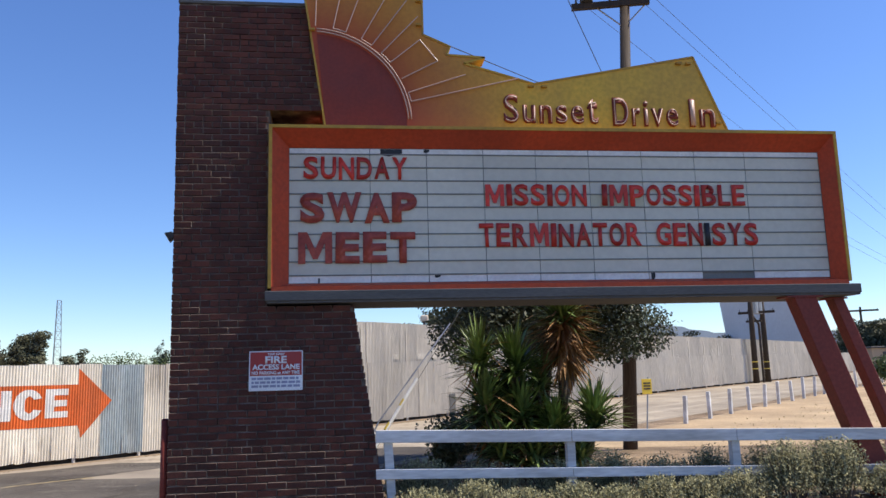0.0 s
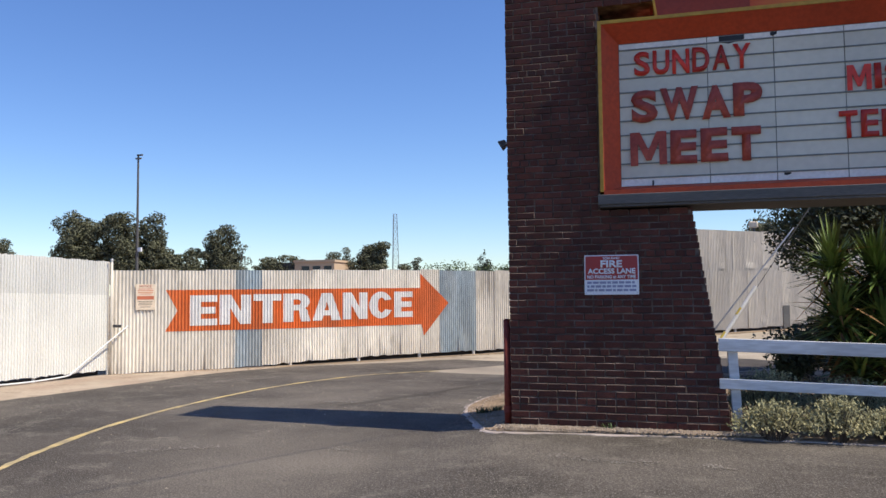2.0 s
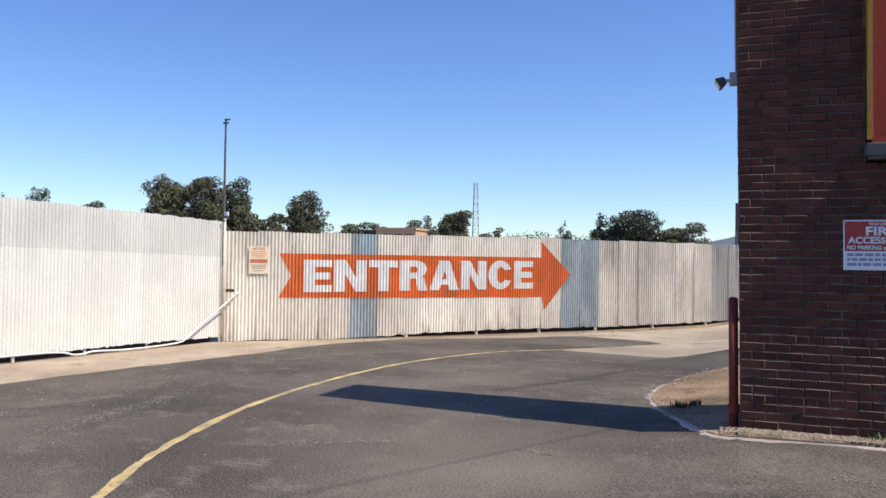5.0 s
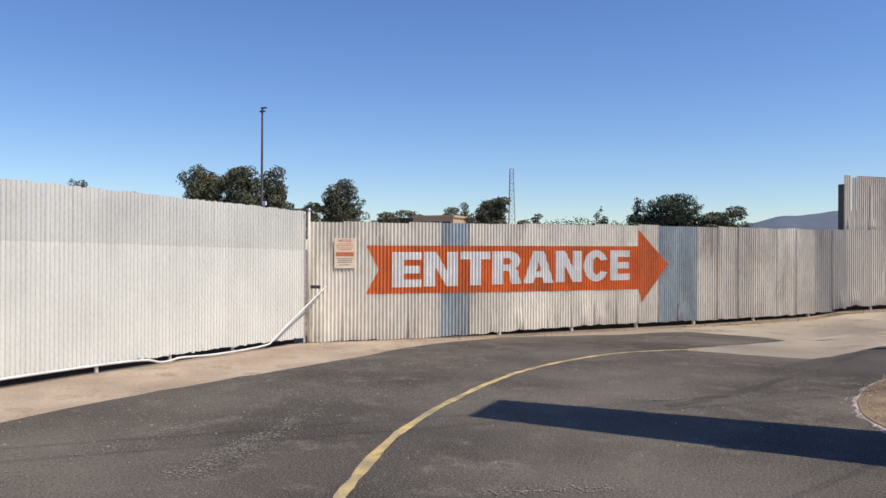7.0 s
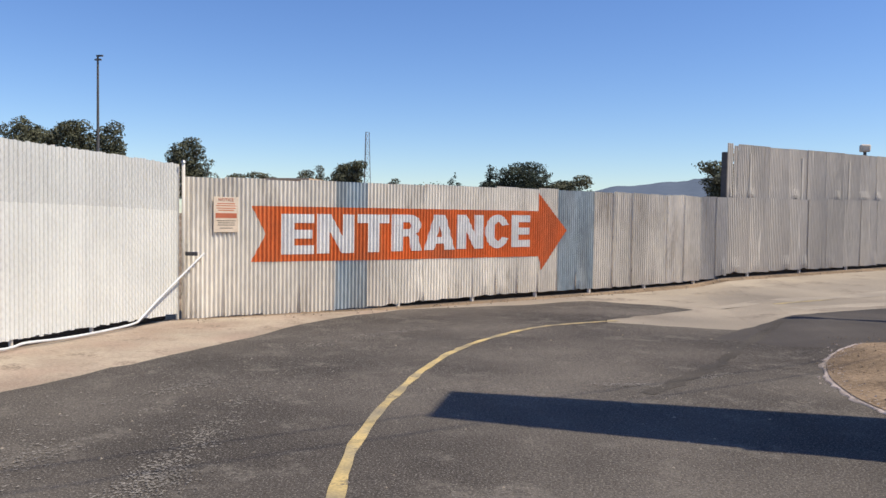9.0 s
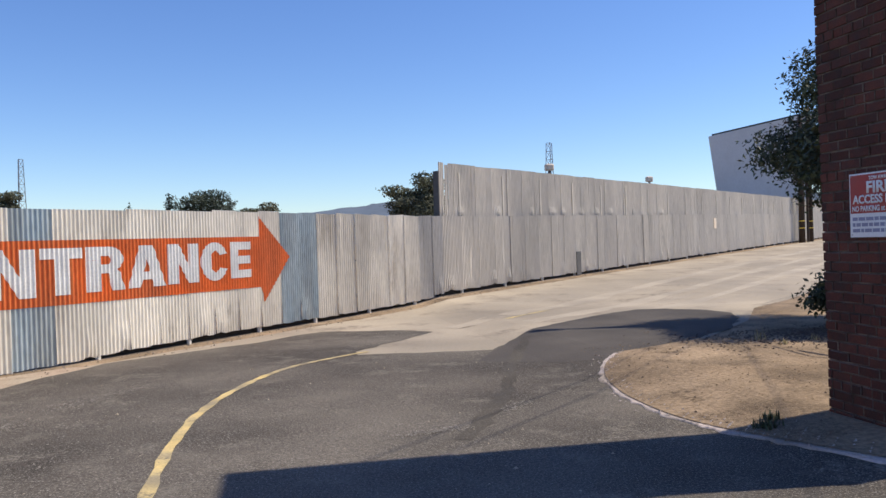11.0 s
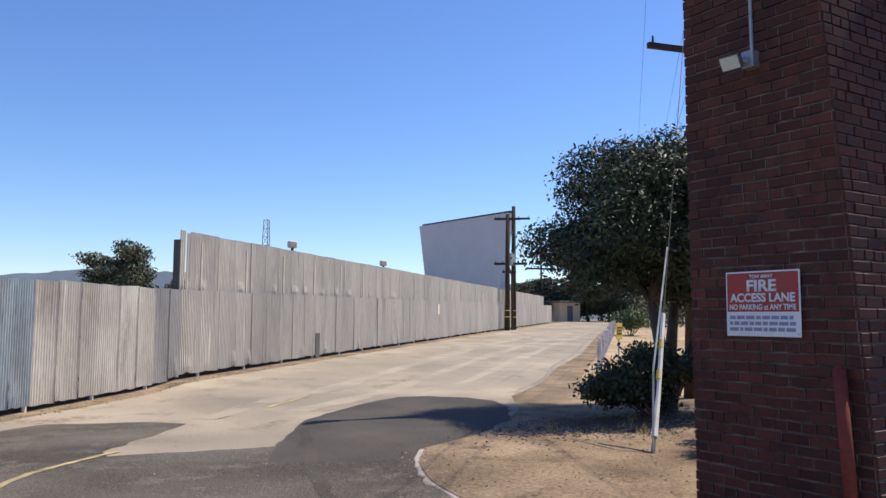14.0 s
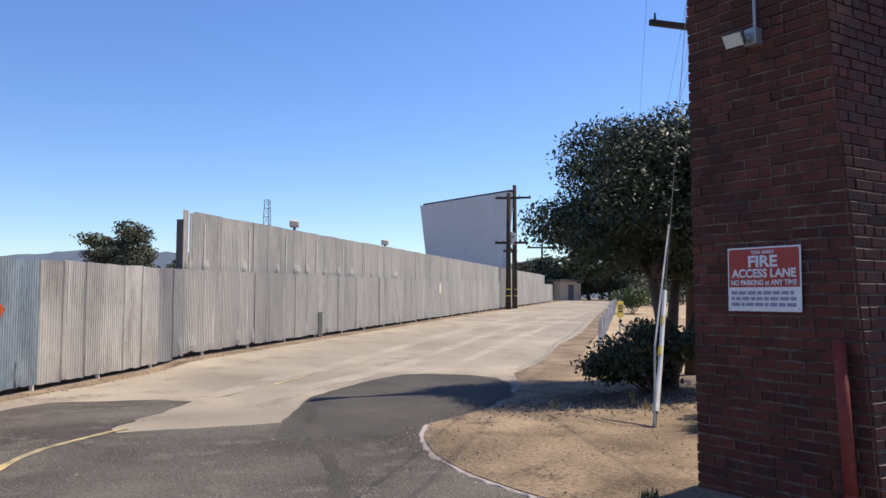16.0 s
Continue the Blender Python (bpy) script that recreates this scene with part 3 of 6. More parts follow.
ROWS_Z = [WZ1, 4.379] + [4.379 - 0.1679 * k for k in range(1, 10)] + [WZ0]
SEAMS = [WX0, 0.429, 1.137, 1.857, 2.535, 3.233, 3.942, 4.662, 5.36, WX1]
part("backing", boxes((WX0 - 0.02, WY + 0.012, WZ0 - 0.02, WX1 + 0.02, WY + 0.04, WZ1 + 0.02)), M["track"], marquee, "dark backing behind the panels")
rng = random.Random(5)
for r, (zt, zb) in enumerate(zip(ROWS_Z, ROWS_Z[1:])):
    for c, (xa, xb) in enumerate(zip(SEAMS, SEAMS[1:])):
        if r == 10 and c == 7:
            continue
        g = 0.003 + rng.uniform(0, 0.003)
        m = M["panel_cream"] if (r, c) in ((4, 5), (0, 3)) else M["panel_white"]
        if r in (0, 10):
            m = M["white_paint"]
        dy = rng.uniform(0, 0.004)
        part("panel", boxes((xa + g, WY + dy, zb + 0.005, xb - g, WY + 0.01, zt - 0.005)), m, marquee)
for z in ROWS_Z[1:-1]:
    part("letter_track", boxes((WX0, WY - 0.009, z - 0.0075, WX1, WY + 0.003, z + 0.0075)), M["track"], marquee)
# bird-damaged notches in the edge strips
for x, z, w, h in ((0.561, 4.411, 0.27, 0.035), (1.104, 4.429, 0.07, 0.017), (3.971, 2.818, 0.05, 0.04), (-0.207, 2.803, 0.02, 0.03), (1.206, 2.844, 0.07, 0.012)):
    part("torn_edge", prism([(x, z - h), (x + w * 0.4, z - h * 1.6), (x + w, z - h * 0.4), (x + w, z + h), (x, z + h)], WY - 0.004, WY + 0.004), M["black"], marquee)


GLYPH_M = ((0, 0), (0, 1), (0.27, 1), (0.5, 0.46), (0.73, 1), (1, 1), (1, 0), (0.79, 0), (0.79, 0.66), (0.57, 0.14), (0.43, 0.14), (0.21, 0.66), (0.21, 0))


def letters(words, x0, x1, z0, z1, material, label, special=None, gap=0.16, depth=0.012, y=None, name="marquee_letter", bold=0.028, wide=None):
    """Single letters hung on the marquee, spaced evenly between x0 and x1."""
    wide = wide or {"I": 0.36, "M": 1.25, "W": 1.35, "L": 0.85, "E": 0.9, "1": 0.5, " ": 0.75, "S": 0.95, "T": 0.95}
    units = [wide.get(ch, 1.0) for ch in words]
    total = sum(units) + gap * (len(words) - 1)
    k = (x1 - x0) / total
    x = x0
    h = z1 - z0
    for i, (ch, u) in enumerate(zip(words, units)):
        if ch != " ":
            r = random.Random(words + str(i))
            if ch == "M":
                bm = prism([(px_ * u * k, pz_ * h) for px_, pz_ in GLYPH_M], -depth, 0)
            else:
                bm = text_bm(ch, u * k, h, depth, bold)
            cx, cz = x + u * k / 2, z0 + h / 2
            moved(bm, Matrix.Translation((-u * k / 2, 0, -h / 2)))
            ob = part(name, bm, M["black"] if special == i else material)
            ob.location = (cx, (WY - 0.012) if y is None else y, cz + r.uniform(-0.006, 0.006))
            ob.rotation_euler = (0, radians(r.uniform(-1.2, 1.2)), 0)
            tagged(ob, "black plastic letter %s on the marquee" % ch if special == i else label + " " + ch, "letter", "marquee letters")
        x += (u + gap) * k


letters("SUNDAY", -0.383, 0.892, 4.055, 4.338, M["letter_red"], "red plastic marquee letter")
letters("SWAP", -0.424, 1.004, 3.51, 3.89, M["letter_old"], "large faded red marquee letter", gap=0.1, bold=0.05)
letters("MEET", -0.445, 0.974, 3.013, 3.398, M["letter_old"], "large faded red marquee letter", gap=0.12, bold=0.05)
letters("MISSION IMPOSSIBLE", 1.867, 5.309, 3.721, 3.999, M["letter_red"], "red plastic marquee letter")
letters("TERMINATOR GENISYS", 1.774, 5.442, 3.197, 3.495, M["letter_red"], "red plastic marquee letter", special=14)

# ---- sunburst top sign ----
CX, CZ, CR = -0.27, 4.68, 1.15
burst = thing("sunburst_sign", "sunburst-shaped sign in yellow fading to dark red with neon tubes", "sign")
BY = 10.08
burst.location = (-0.0025, -0.0216, -0.0418)
burst.scale = (1.026, 1.026, 1.026)
m = mat("sunburst_paint", (0.70, 0.42, 0.045), 0.55, var=0.12, scale=1.0, fine=18, bump=0.06, tint=(0.52, 0.28, 0.05), tint_amt=0.6, tint_scale=0.8, coords="World")
n, l = m.node_tree.nodes, m.node_tree.links
geo = n.new("ShaderNodeNewGeometry")
sub = n.new("ShaderNodeVectorMath")
sub.operation = "SUBTRACT"
sub.inputs[1].default_value = (CX * 1.026 - 0.0025, 10.3, CZ * 1.026 - 0.0418)
l.new(geo.outputs["Position"], sub.inputs[0])
sc = n.new("ShaderNodeVectorMath")
sc.operation = "MULTIPLY"
sc.inputs[1].default_value = (1, 0, 1)
l.new(sub.outputs[0], sc.inputs[0])
ln = n.new("ShaderNodeVectorMath")
ln.operation = "LENGTH"
l.new(sc.outputs[0], ln.inputs[0])
mr = n.new("ShaderNodeMapRange")
mr.inputs["From Min"].default_value, mr.inputs["From Max"].default_value = 1.15, 2.8
l.new(ln.outputs["Value"], mr.inputs["Value"])
mx = n.new("ShaderNodeMix")
mx.data_type = "RGBA"
base_link = n["Principled BSDF"].inputs["Base Color"].links[0].from_socket
rgba = [k for k in mx.inputs if k.type == "RGBA"]
rgba[0].default_value = (0.38, 0.065, 0.022, 1)
l.new(mr.outputs["Result"], [k for k in mx.inputs if k.name == "Factor"][0])
l.new(base_link, rgba[1])
l.new([k for k in mx.outputs if k.type == "RGBA"][0], n["Principled BSDF"].inputs["Base Color"])
OUT = [(-0.11, 4.645), (-0.36, 6.36), (-0.47, 7.15), (-0.05, 7.32), (0.15, 7.12), (0.62, 7.18), (0.72, 6.85), (1.02, 6.82), (1.1, 6.45), (1.1, 5.86), (1.44, 5.71), (1.39, 5.6), (1.88, 5.575), (1.61, 5.49), (2.5, 5.24), (4.63, 5.65), (5.03, 4.645)]
part("face", prism(OUT, BY, BY + 0.008), m, burst, "painted sheet metal face")
bm = bmesh.new()
for (xa, za), (xb, zb) in zip(OUT, OUT[1:] + OUT[:1]):
    d = Vector((xb - xa, 0, zb - za)).normalized()
    nrm = Vector((-d.z, 0, d.x)) * 0.012
    v = [bm.verts.new(Vector(p) + q) for p in ((xa, BY - 0.012, za), (xb, BY - 0.012, zb), (xb, BY + 0.26, zb), (xa, BY + 0.26, za)) for q in (nrm, -nrm)]
    for f in ((0, 2, 3, 1), (4, 6, 7, 5), (0, 1, 7, 6), (2, 4, 5, 3), (0, 6, 4, 2), (1, 3, 5, 7)):
        bm.faces.new([v[i] for i in f])
bmesh.ops.recalc_face_normals(bm, faces=bm.faces)
part("edge_return", bm, M["yellow_sign"], burst, "yellow folded edge")
part("back_face", prism(OUT, BY + 0.25, BY + 0.258), M["fascia"], burst)
disc = [(-0.105, 4.65)] + [(CX + CR * math.cos(a), CZ + CR * math.sin(a)) for a in [radians(k) for k in range(-1, 91, 4)] if CX + CR * math.cos(a) > -0.29]
part("sun_disc", prism(disc, BY - 0.008, BY + 0.002), M["maroon"], burst, "dark red half disc of the sun")
for rr in (CR + 0.02, CR + 0.055):
    part("arc_tube", tube([(CX + rr * math.cos(radians(a)), BY - 0.045, CZ + rr * math.sin(radians(a))) for a in range(3, 90, 3)], 0.0085, 6), M["tube"], burst, smooth=True)
TIPS = ((88, 2.3), (78, 2.4), (70.5, 2.4), (61, 2.35), (54, 2.2), (47, 1.92), (39.5, 1.72), (28, 1.75), (19, 2.0), (13.5, 2.64))


def polar(a, r):
    return (CX + r * math.cos(radians(a)), BY - 0.04, CZ + r * math.sin(radians(a)))


for a, r in TIPS:
    part("ray_tube", tube([polar(a, 1.24), polar(a, r)], 0.0075, 6), M["tube"], burst)
for a, b in ((78, 70.5), (61, 54), (47, 39.5), (19, 13.5)):
    part("ray_tube", tube([polar(a, 1.24), polar(b, 1.24)], 0.0075, 6), M["tube"], burst)
part("ray_tube", tube([polar(39.5, 1.72), polar(28, 1.75)], 0.0075, 6), M["tube"], burst)
for x, z in ((-0.27, 5.88), (1.05, 6.3), (1.05, 5.98), (2.45, 5.2), (2.62, 5.2), (4.42, 5.55), (4.55, 5.55), (4.9, 4.75)):
    part("tube_bracket", boxes((x - 0.035, BY - 0.05, z - 0.012, x + 0.035, BY, z + 0.012)), M["yellow_sign"], burst)
for word, xa, xb, zt in (("Sunset", 2.09, 3.30, 5.09), ("Drive", 3.50, 4.36, 5.07), ("In", 4.52, 4.86, 5.07)):
    wd = {"S": 1.0, "u": 0.85, "n": 0.85, "s": 0.75, "e": 0.85, "t": 0.7, "D": 1.15, "r": 0.6, "i": 0.3, "v": 0.85, "I": 0.28}
    units = [wd[ch] for ch in word]
    k = (xb - xa) / (sum(units) + 0.28 * (len(word) - 1))
    x = xa
    for ch, u in zip(word, units):
        hh = {"S": 0.37, "D": 0.37, "I": 0.37, "t": 0.33, "i": 0.33}.get(ch, 0.235)
        chan = part("channel_letter", moved(text_bm(ch, u * k, hh, 0.03, 0.02), Matrix.Translation((x, BY, zt - 0.37))), M["maroon"], burst, "dark red letter " + ch)
        part("letter_tube", moved(text_bm(ch, u * k * 0.88, hh * 0.92, 0.008, -0.030), Matrix.Translation((x + u * k * 0.06, BY - 0.036, zt - 0.36))), M["tube"], chan, "thin pale neon tubing")
        x += (u + 0.28) * k

# ---- marquee legs ----
for xt, xb, y, w, d in ((5.83, 6.76, 10.15, 0.30, 0.22), (6.47, 7.41, 10.42, 0.155, 0.18)):
    leg = thing("support_leg", "slanted red-painted steel leg of the marquee", "support", "marquee legs")
    bm = boxes((-0.5, -0.5, 0, 0.5, 0.5, 1))
    for v in bm.verts:
        t = v.co.z
        v.co = Vector((xt + (xb - xt) * (1 - t) + v.co.x * w, y + v.co.y * d, -0.1 + t * 2.615))
    part("beam", bevelled(bm, 0.012), M["red_post"], leg)
    part("head_plate", boxes((xt - w * 0.8, y - d * 0.6, 2.487, xt + w * 0.8, y + d * 0.6, 2.507)), M["red_post"], leg)
    part("base_plate", boxes((xb - w, y - d, -0.06, xb + w, y + d, 0.05)), M["fascia"], leg)

# ---- fire lane signs ----


def fire_sign(m, W, H):
    s = thing("fire_lane_sign", "red and white metal fire access lane sign on the brick", "sign", "fire lane signs")
    s.matrix_world = m
    plate = part("plate", bevelled(boxes((0, 0, 0, W, 0.006, H)), 0.002, 1), M["sign_white"], s)
    field = part("red_field", boxes((0.012, -0.002, H * 0.376, W - 0.012, 0.002, H - 0.012)), M["sign_red"], s, "red upper field")
    for word, w, h, z in (("TOW AWAY", 0.2, 0.028, 0.412), ("FIRE", 0.25, 0.085, 0.318), ("ACCESS LANE", 0.55, 0.065, 0.243), ("NO PARKING at ANY TIME", 0.56, 0.042, 0.187)):
        w, h, z = w * W / 0.625, h * H / 0.465, z * H / 0.465
        part("lettering", moved(text_bm(word, w, h, 0.001, 0.036 if h > 0.05 else 0.03), Matrix.Translation(((W - w) / 2, -0.003, z))), M["sign_white"], field, "white lettering")
    r = random.Random(17)
    for k in range(3):
        x, row = 0.03, []
        while x < W - 0.06:
            w = min(r.uniform(0.025, 0.075), W - 0.03 - x)
            row.append((x, -0.002, 0.124 - 0.043 * k, x + w, 0.001, 0.15 - 0.043 * k))
            x += w + 0.012
        part("print_line", boxes(*row), M["sign_ink"], plate, "small unreadable print")
    for x, z in ((0.02, 0.02), (W - 0.02, 0.02), (0.02, H - 0.02), (W - 0.02, H - 0.02)):
        part("screw", tube([(x, -0.003, z), (x, 0.002, z)], 0.005, 6), M["steel"], plate)
    return s


tilt = math.degrees(math.atan(LEAN_BACK))
fire_sign(pose(-0.977, face_y(1.522) - 0.014, 1.522, -tilt, 0, 0), 0.602, 0.45)
fire_sign(pose(-1.874, 11.078, 1.424, 0, 0, -90), 0.612, 0.476)

# ---- floodlight with conduit on the shaded face ----
fl = thing("floodlight", "small grey floodlight on the brick, fed by a conduit", "floodlight")
part("conduit", tube([(-1.895, 10.78, 3.52), (-1.94, 10.78, 6.3)], 0.014, 8), M["steel"], fl)
part("junction_box", bevelled(boxes((-1.96, 10.73, 3.4, -1.87, 10.83, 3.53)), 0.008), M["steel"], fl)
part("arm", tube([(-1.93, 10.78, 3.45), (-2.0, 10.81, 3.46)], 0.018, 8), M["steel"], fl)
bm = bmesh.new()
v = add_box(bm, -0.085, -0.045, -0.06, 0.085, 0.045, 0.06)
for k in v:
    if k.co.y > 0:
        k.co.x *= 0.6
        k.co.z *= 0.6
FM = Matrix.Translation((-2.04, 10.84, 3.45)) @ Euler((radians(30), 0, radians(-85))).to_matrix().to_4x4()
housing = part("housing", moved(bevelled(bm, 0.01), FM), M["fascia"], fl)
part("glass", moved(boxes((-0.072, -0.049, -0.048, 0.072, -0.043, 0.048)), FM), M["lens"], housing, "pale floodlight glass")

# ---- red pipe post beside the pylon ----
post = thing("red_post", "dark red painted pipe post beside the pylon", "post")
part("pipe", tube([(-1.886, 10.12, -0.05), (-1.9, 10.19, 1.225)], 0.043, 14), M["red_post"], post, smooth=True)
part("collar", tube([(-1.888, 10.13, 0.16), (-1.889, 10.135, 0.24)], 0.05, 14), M["red_post"], post)
part("cap", tube([(-1.9, 10.19, 1.225), (-1.9, 10.193, 1.243)], [0.045, 0.03], 14), M["red_post"], post)

# ---- corrugated fence ----
PITCH = 0.076
SEGL = [0.0]
for a, b in zip(FENCE, FENCE[1:]):
    SEGL.append(SEGL[-1] + math.dist(a, b))


def fence_at(s):
    """Place and outward normal (towards the driveway) of the fence line s metres from its corner."""
    i = max(k for k in range(len(FENCE) - 1) if SEGL[k] <= max(s, 0))
    a, b = Vector(FENCE[i]), Vector(FENCE[i + 1])
    d = (b - a).normalized()
    return a + d * (s - SEGL[i]), Vector((d.y, -d.x)), d


def wave(s):
    return 0.015 * math.cos(math.tau * s / PITCH)


def fence_point(s, z, off=0.0):
    p, n, d = fence_at(s)
    q = p + n * (wave(s) + off)
    return Vector((q.x, q.y, z))


def fence_ground(s):
    p, _, _ = fence_at(s)
    return gz(p.x, p.y)


def corrugated_sheet(parent, s0, s1, z0, z1, material, rng, off=0.0, step=PITCH / 6, bent=0.02, worn=True):
    """One sheet: waved, buckled and creased here and there, its first edge lifted, its foot dented."""
    bm = bmesh.new()
    n = max(2, round((s1 - s0) / step))
    dz0 = rng.uniform(-0.012, 0.012)
    curl = rng.choice((0, 0, 0.004, 0.01, 0.02)) if bent else rng.choice((0.006, 0.018, 0.03))
    tilt_s = rng.uniform(-bent, bent)
    dent, size, wide = rng.uniform(0.1, 0.9), rng.choice((0, 0, 0.02, 0.05)) * (1 if bent else 0.6), rng.uniform(0.1, 0.26)
    folds = [(rng.uniform(0.1, 0.9), rng.uniform(0.15, 0.95), rng.uniform(0.12, 0.4), rng.uniform(0.015, 0.035)) for _ in range(rng.choice((0, 1, 1, 2)))] if bent else []
    if not worn:
        curl, size, folds = 0.0, 0.0, []
    rows = []
    for t in (0, 0.04, 0.09, 0.15, 0.22, 0.3, 0.4, 0.5, 0.6, 0.7, 0.8, 0.9, 1):
        foot = math.exp(-((t - 0.09) / 0.09) ** 2)
        row = []
        for i in range(n + 1):
            u = i / n
            s = s0 + (s1 - s0) * u
            z = z0 + (z1 - z0) * t
            push = size * math.exp(-((u - dent) / wide) ** 2) * foot
            push += curl * max(0, 1 - u / 0.13) * (1 - 0.5 * t if bent else max(0, 1 - 3.6 * t))
            push += (0.012 if bent else 0.003) * noise.noise((s * 2.3, z * 1.1, 3.0))
            for fu, ft, fl_, fd in folds:
                push -= fd * math.exp(-((u - fu) / 0.022) ** 2 - ((t - ft) / fl_) ** 2)
            if t == 0:
                z += dz0 + 0.006 * math.sin(9 * u + dent * 9) + size * 0.9 * math.exp(-((u - dent) / 0.12) ** 2)
            row.append(bm.verts.new(fence_point(s, z + tilt_s * (u - 0.5) * (t == 1), off + push)))
        rows.append(row)
    for r0, r1 in zip(rows, rows[1:]):
        for i in range(n):
            bm.faces.new((r0[i], r0[i + 1], r1[i + 1], r1[i]))
    return part("sheet", bm, material, parent)


near_fence = thing("corrugated_fence", "tall weathered corrugated metal fence with a painted arrow", "fence")
rng = random.Random(11)
SW = PITCH * 9
k = 0
while k * SW < SEGL[3]:
    s0 = k * SW
    s1 = min(s0 + SW, SEGL[3]) + 0.03
    top = 2.12 + 0.1 * min(1, s0 / 8) + rng.uniform(-0.012, 0.012)
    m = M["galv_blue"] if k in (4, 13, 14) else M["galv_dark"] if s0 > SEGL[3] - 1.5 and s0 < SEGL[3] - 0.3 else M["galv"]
    arrow = 0.3 < s0 < 9.6
    corrugated_sheet(near_fence, s0, s1, fence_ground(s0) + 0.1 * min(1.0, max(0.0, (s0 - 2.4) / 3.0)), top, m, rng, (k % 2) * 0.003 if arrow else (k % 3) * 0.008, bent=0.0 if arrow else 0.03)
    k += 1
for z in (0.25, 1.1, 1.95):
    for a, b in ((0, 3.6), (3.7, 10.2), (10.3, SEGL[3])):
        (pa, na, _), (pb, nb, _) = fence_at(a), fence_at(b)
        pa, pb = pa - na * 0.06, pb - nb * 0.06
        part("rail", tube([(pa.x, pa.y, z), (pb.x, pb.y, z)], 0.035, 4), M["wood_pole"], near_fence)
s = 0.2
while s < SEGL[3]:
    p, nn, _ = fence_at(s)
    q = p - nn * 0.05
    part("post", tube([(q.x, q.y, gz(q.x, q.y) - 0.1), (q.x, q.y, 2.0)], 0.045, 6), M["galv"], near_fence)
    s += 2.0


# Added dark bar behind the sheets, imitating the shaded gap at their foot.
def kick_board(fence_, stops, back, r):
    pts = []
    for s_ in stops:
        p_, n_, _ = fence_at(s_)
        q_ = p_ - n_ * back
        pts.append((q_.x, q_.y, gz(q_.x, q_.y) + r * 0.5))
    part("kick_board", tube(pts, r, 4), M["wood_pole"], fence_, "dark bar added behind the fence foot for the shaded gap")


kick_board(near_fence, (3.75, 6.0, 8.0, 10.0, 12.0, 13.5, 15.3), 0.24, 0.09)


def conform(bm, lift):
    """Wrap flat lettering (x = metres along the fence, z = height) onto the corrugations."""
    xs = [v.co.x for v in bm.verts]
    step = PITCH / 6
    k = math.ceil(min(xs) / step)
    while k * step < max(xs):
        bmesh.ops.bisect_plane(bm, geom=bm.verts[:] + bm.edges[:] + bm.faces[:], plane_co=(k * step, 0, 0), plane_no=(1, 0, 0), dist=1e-5)
        k += 1
    for v in bm.verts:
        v.co = fence_point(v.co.x, v.co.z, lift)
    return bm


def flat_poly(pts):
    bm = bmesh.new()
    bm.faces.new([bm.verts.new((x, 0, z)) for x, z in pts])
    bm.normal_update()
    bmesh.ops.triangulate(bm, faces=bm.faces)
    return bm


ARROW = [(1.14, 0.74), (1.41, 1.21), (1.15, 1.68), (8.2, 1.71), (8.2, 2.12), (9.22, 1.28), (8.33, 0.38), (8.24, 0.69)]
part("painted_arrow", conform(flat_poly(ARROW), 0.008), M["orange_paint"], near_fence, "orange painted arrow")


def oval(cx, cz, rx, rz, a0, a1, n=14):
    return [(cx + rx * math.cos(radians(a0 + (a1 - a0) * k / n)), cz + rz * math.sin(radians(a0 + (a1 - a0) * k / n))) for k in range(n + 1)]


BLOCK = {
    "E": [(0, 0), (0, 1), (1, 1), (1, 0.78), (0.4, 0.78), (0.4, 0.61), (0.93, 0.61), (0.93, 0.39), (0.4, 0.39), (0.4, 0.22), (1, 0.22), (1, 0)],
    "N": [(0, 0), (0, 1), (0.36, 1), (0.67, 0.44), (0.67, 1), (1, 1), (1, 0), (0.65, 0), (0.33, 0.56), (0.33, 0)],
    "T": [(0.32, 0), (0.32, 0.77), (0, 0.77), (0, 1), (1, 1), (1, 0.77), (0.68, 0.77), (0.68, 0)],
    "A": [(0, 0), (0.32, 1), (0.499, 1), (0.499, 0.68), (0.42, 0.37), (0.58, 0.37), (0.501, 0.68), (0.501, 1), (0.68, 1), (1, 0), (0.67, 0), (0.625, 0.18), (0.375, 0.18), (0.33, 0)],
    "R": [(0, 0), (0, 0.699), (0.36, 0.699), (0.36, 0.6)] + oval(0.55, 0.695, 0.09, 0.095, -90, 90, 6) + [(0.36, 0.79), (0.36, 0.701), (0, 0.701), (0, 1)] + oval(0.6, 0.715, 0.37, 0.285, 90, -55, 10) + [(0.88, 0.4), (1, 0), (0.65, 0), (0.56, 0.4), (0.36, 0.4), (0.36, 0)],
    "C": oval(0.5, 0.5, 0.5, 0.515, 24, 336, 24) + oval(0.53, 0.5, 0.17, 0.29, 325, 35, 16),
}
WORD = "ENTRANCE"
wd = {"E": 0.88, "N": 1.06, "T": 1.0, "R": 1.04, "A": 1.16, "C": 1.04}
units = [wd[c] for c in WORD]
kx = (7.94 - 1.69) / (sum(units) + 0.075 * 7)
x = 1.69
for ch, u in zip(WORD, units):
    z0 = 0.855 + 0.010 * (x - 1.7)
    bm = flat_poly([(x + px_ * u * kx, z0 + pz_ * 0.70) for px_, pz_ in BLOCK[ch]])
    part("painted_letter", conform(bm, 0.012), M["white_paint"], near_fence, "white painted letter " + ch)
    x += (u + 0.075) * kx

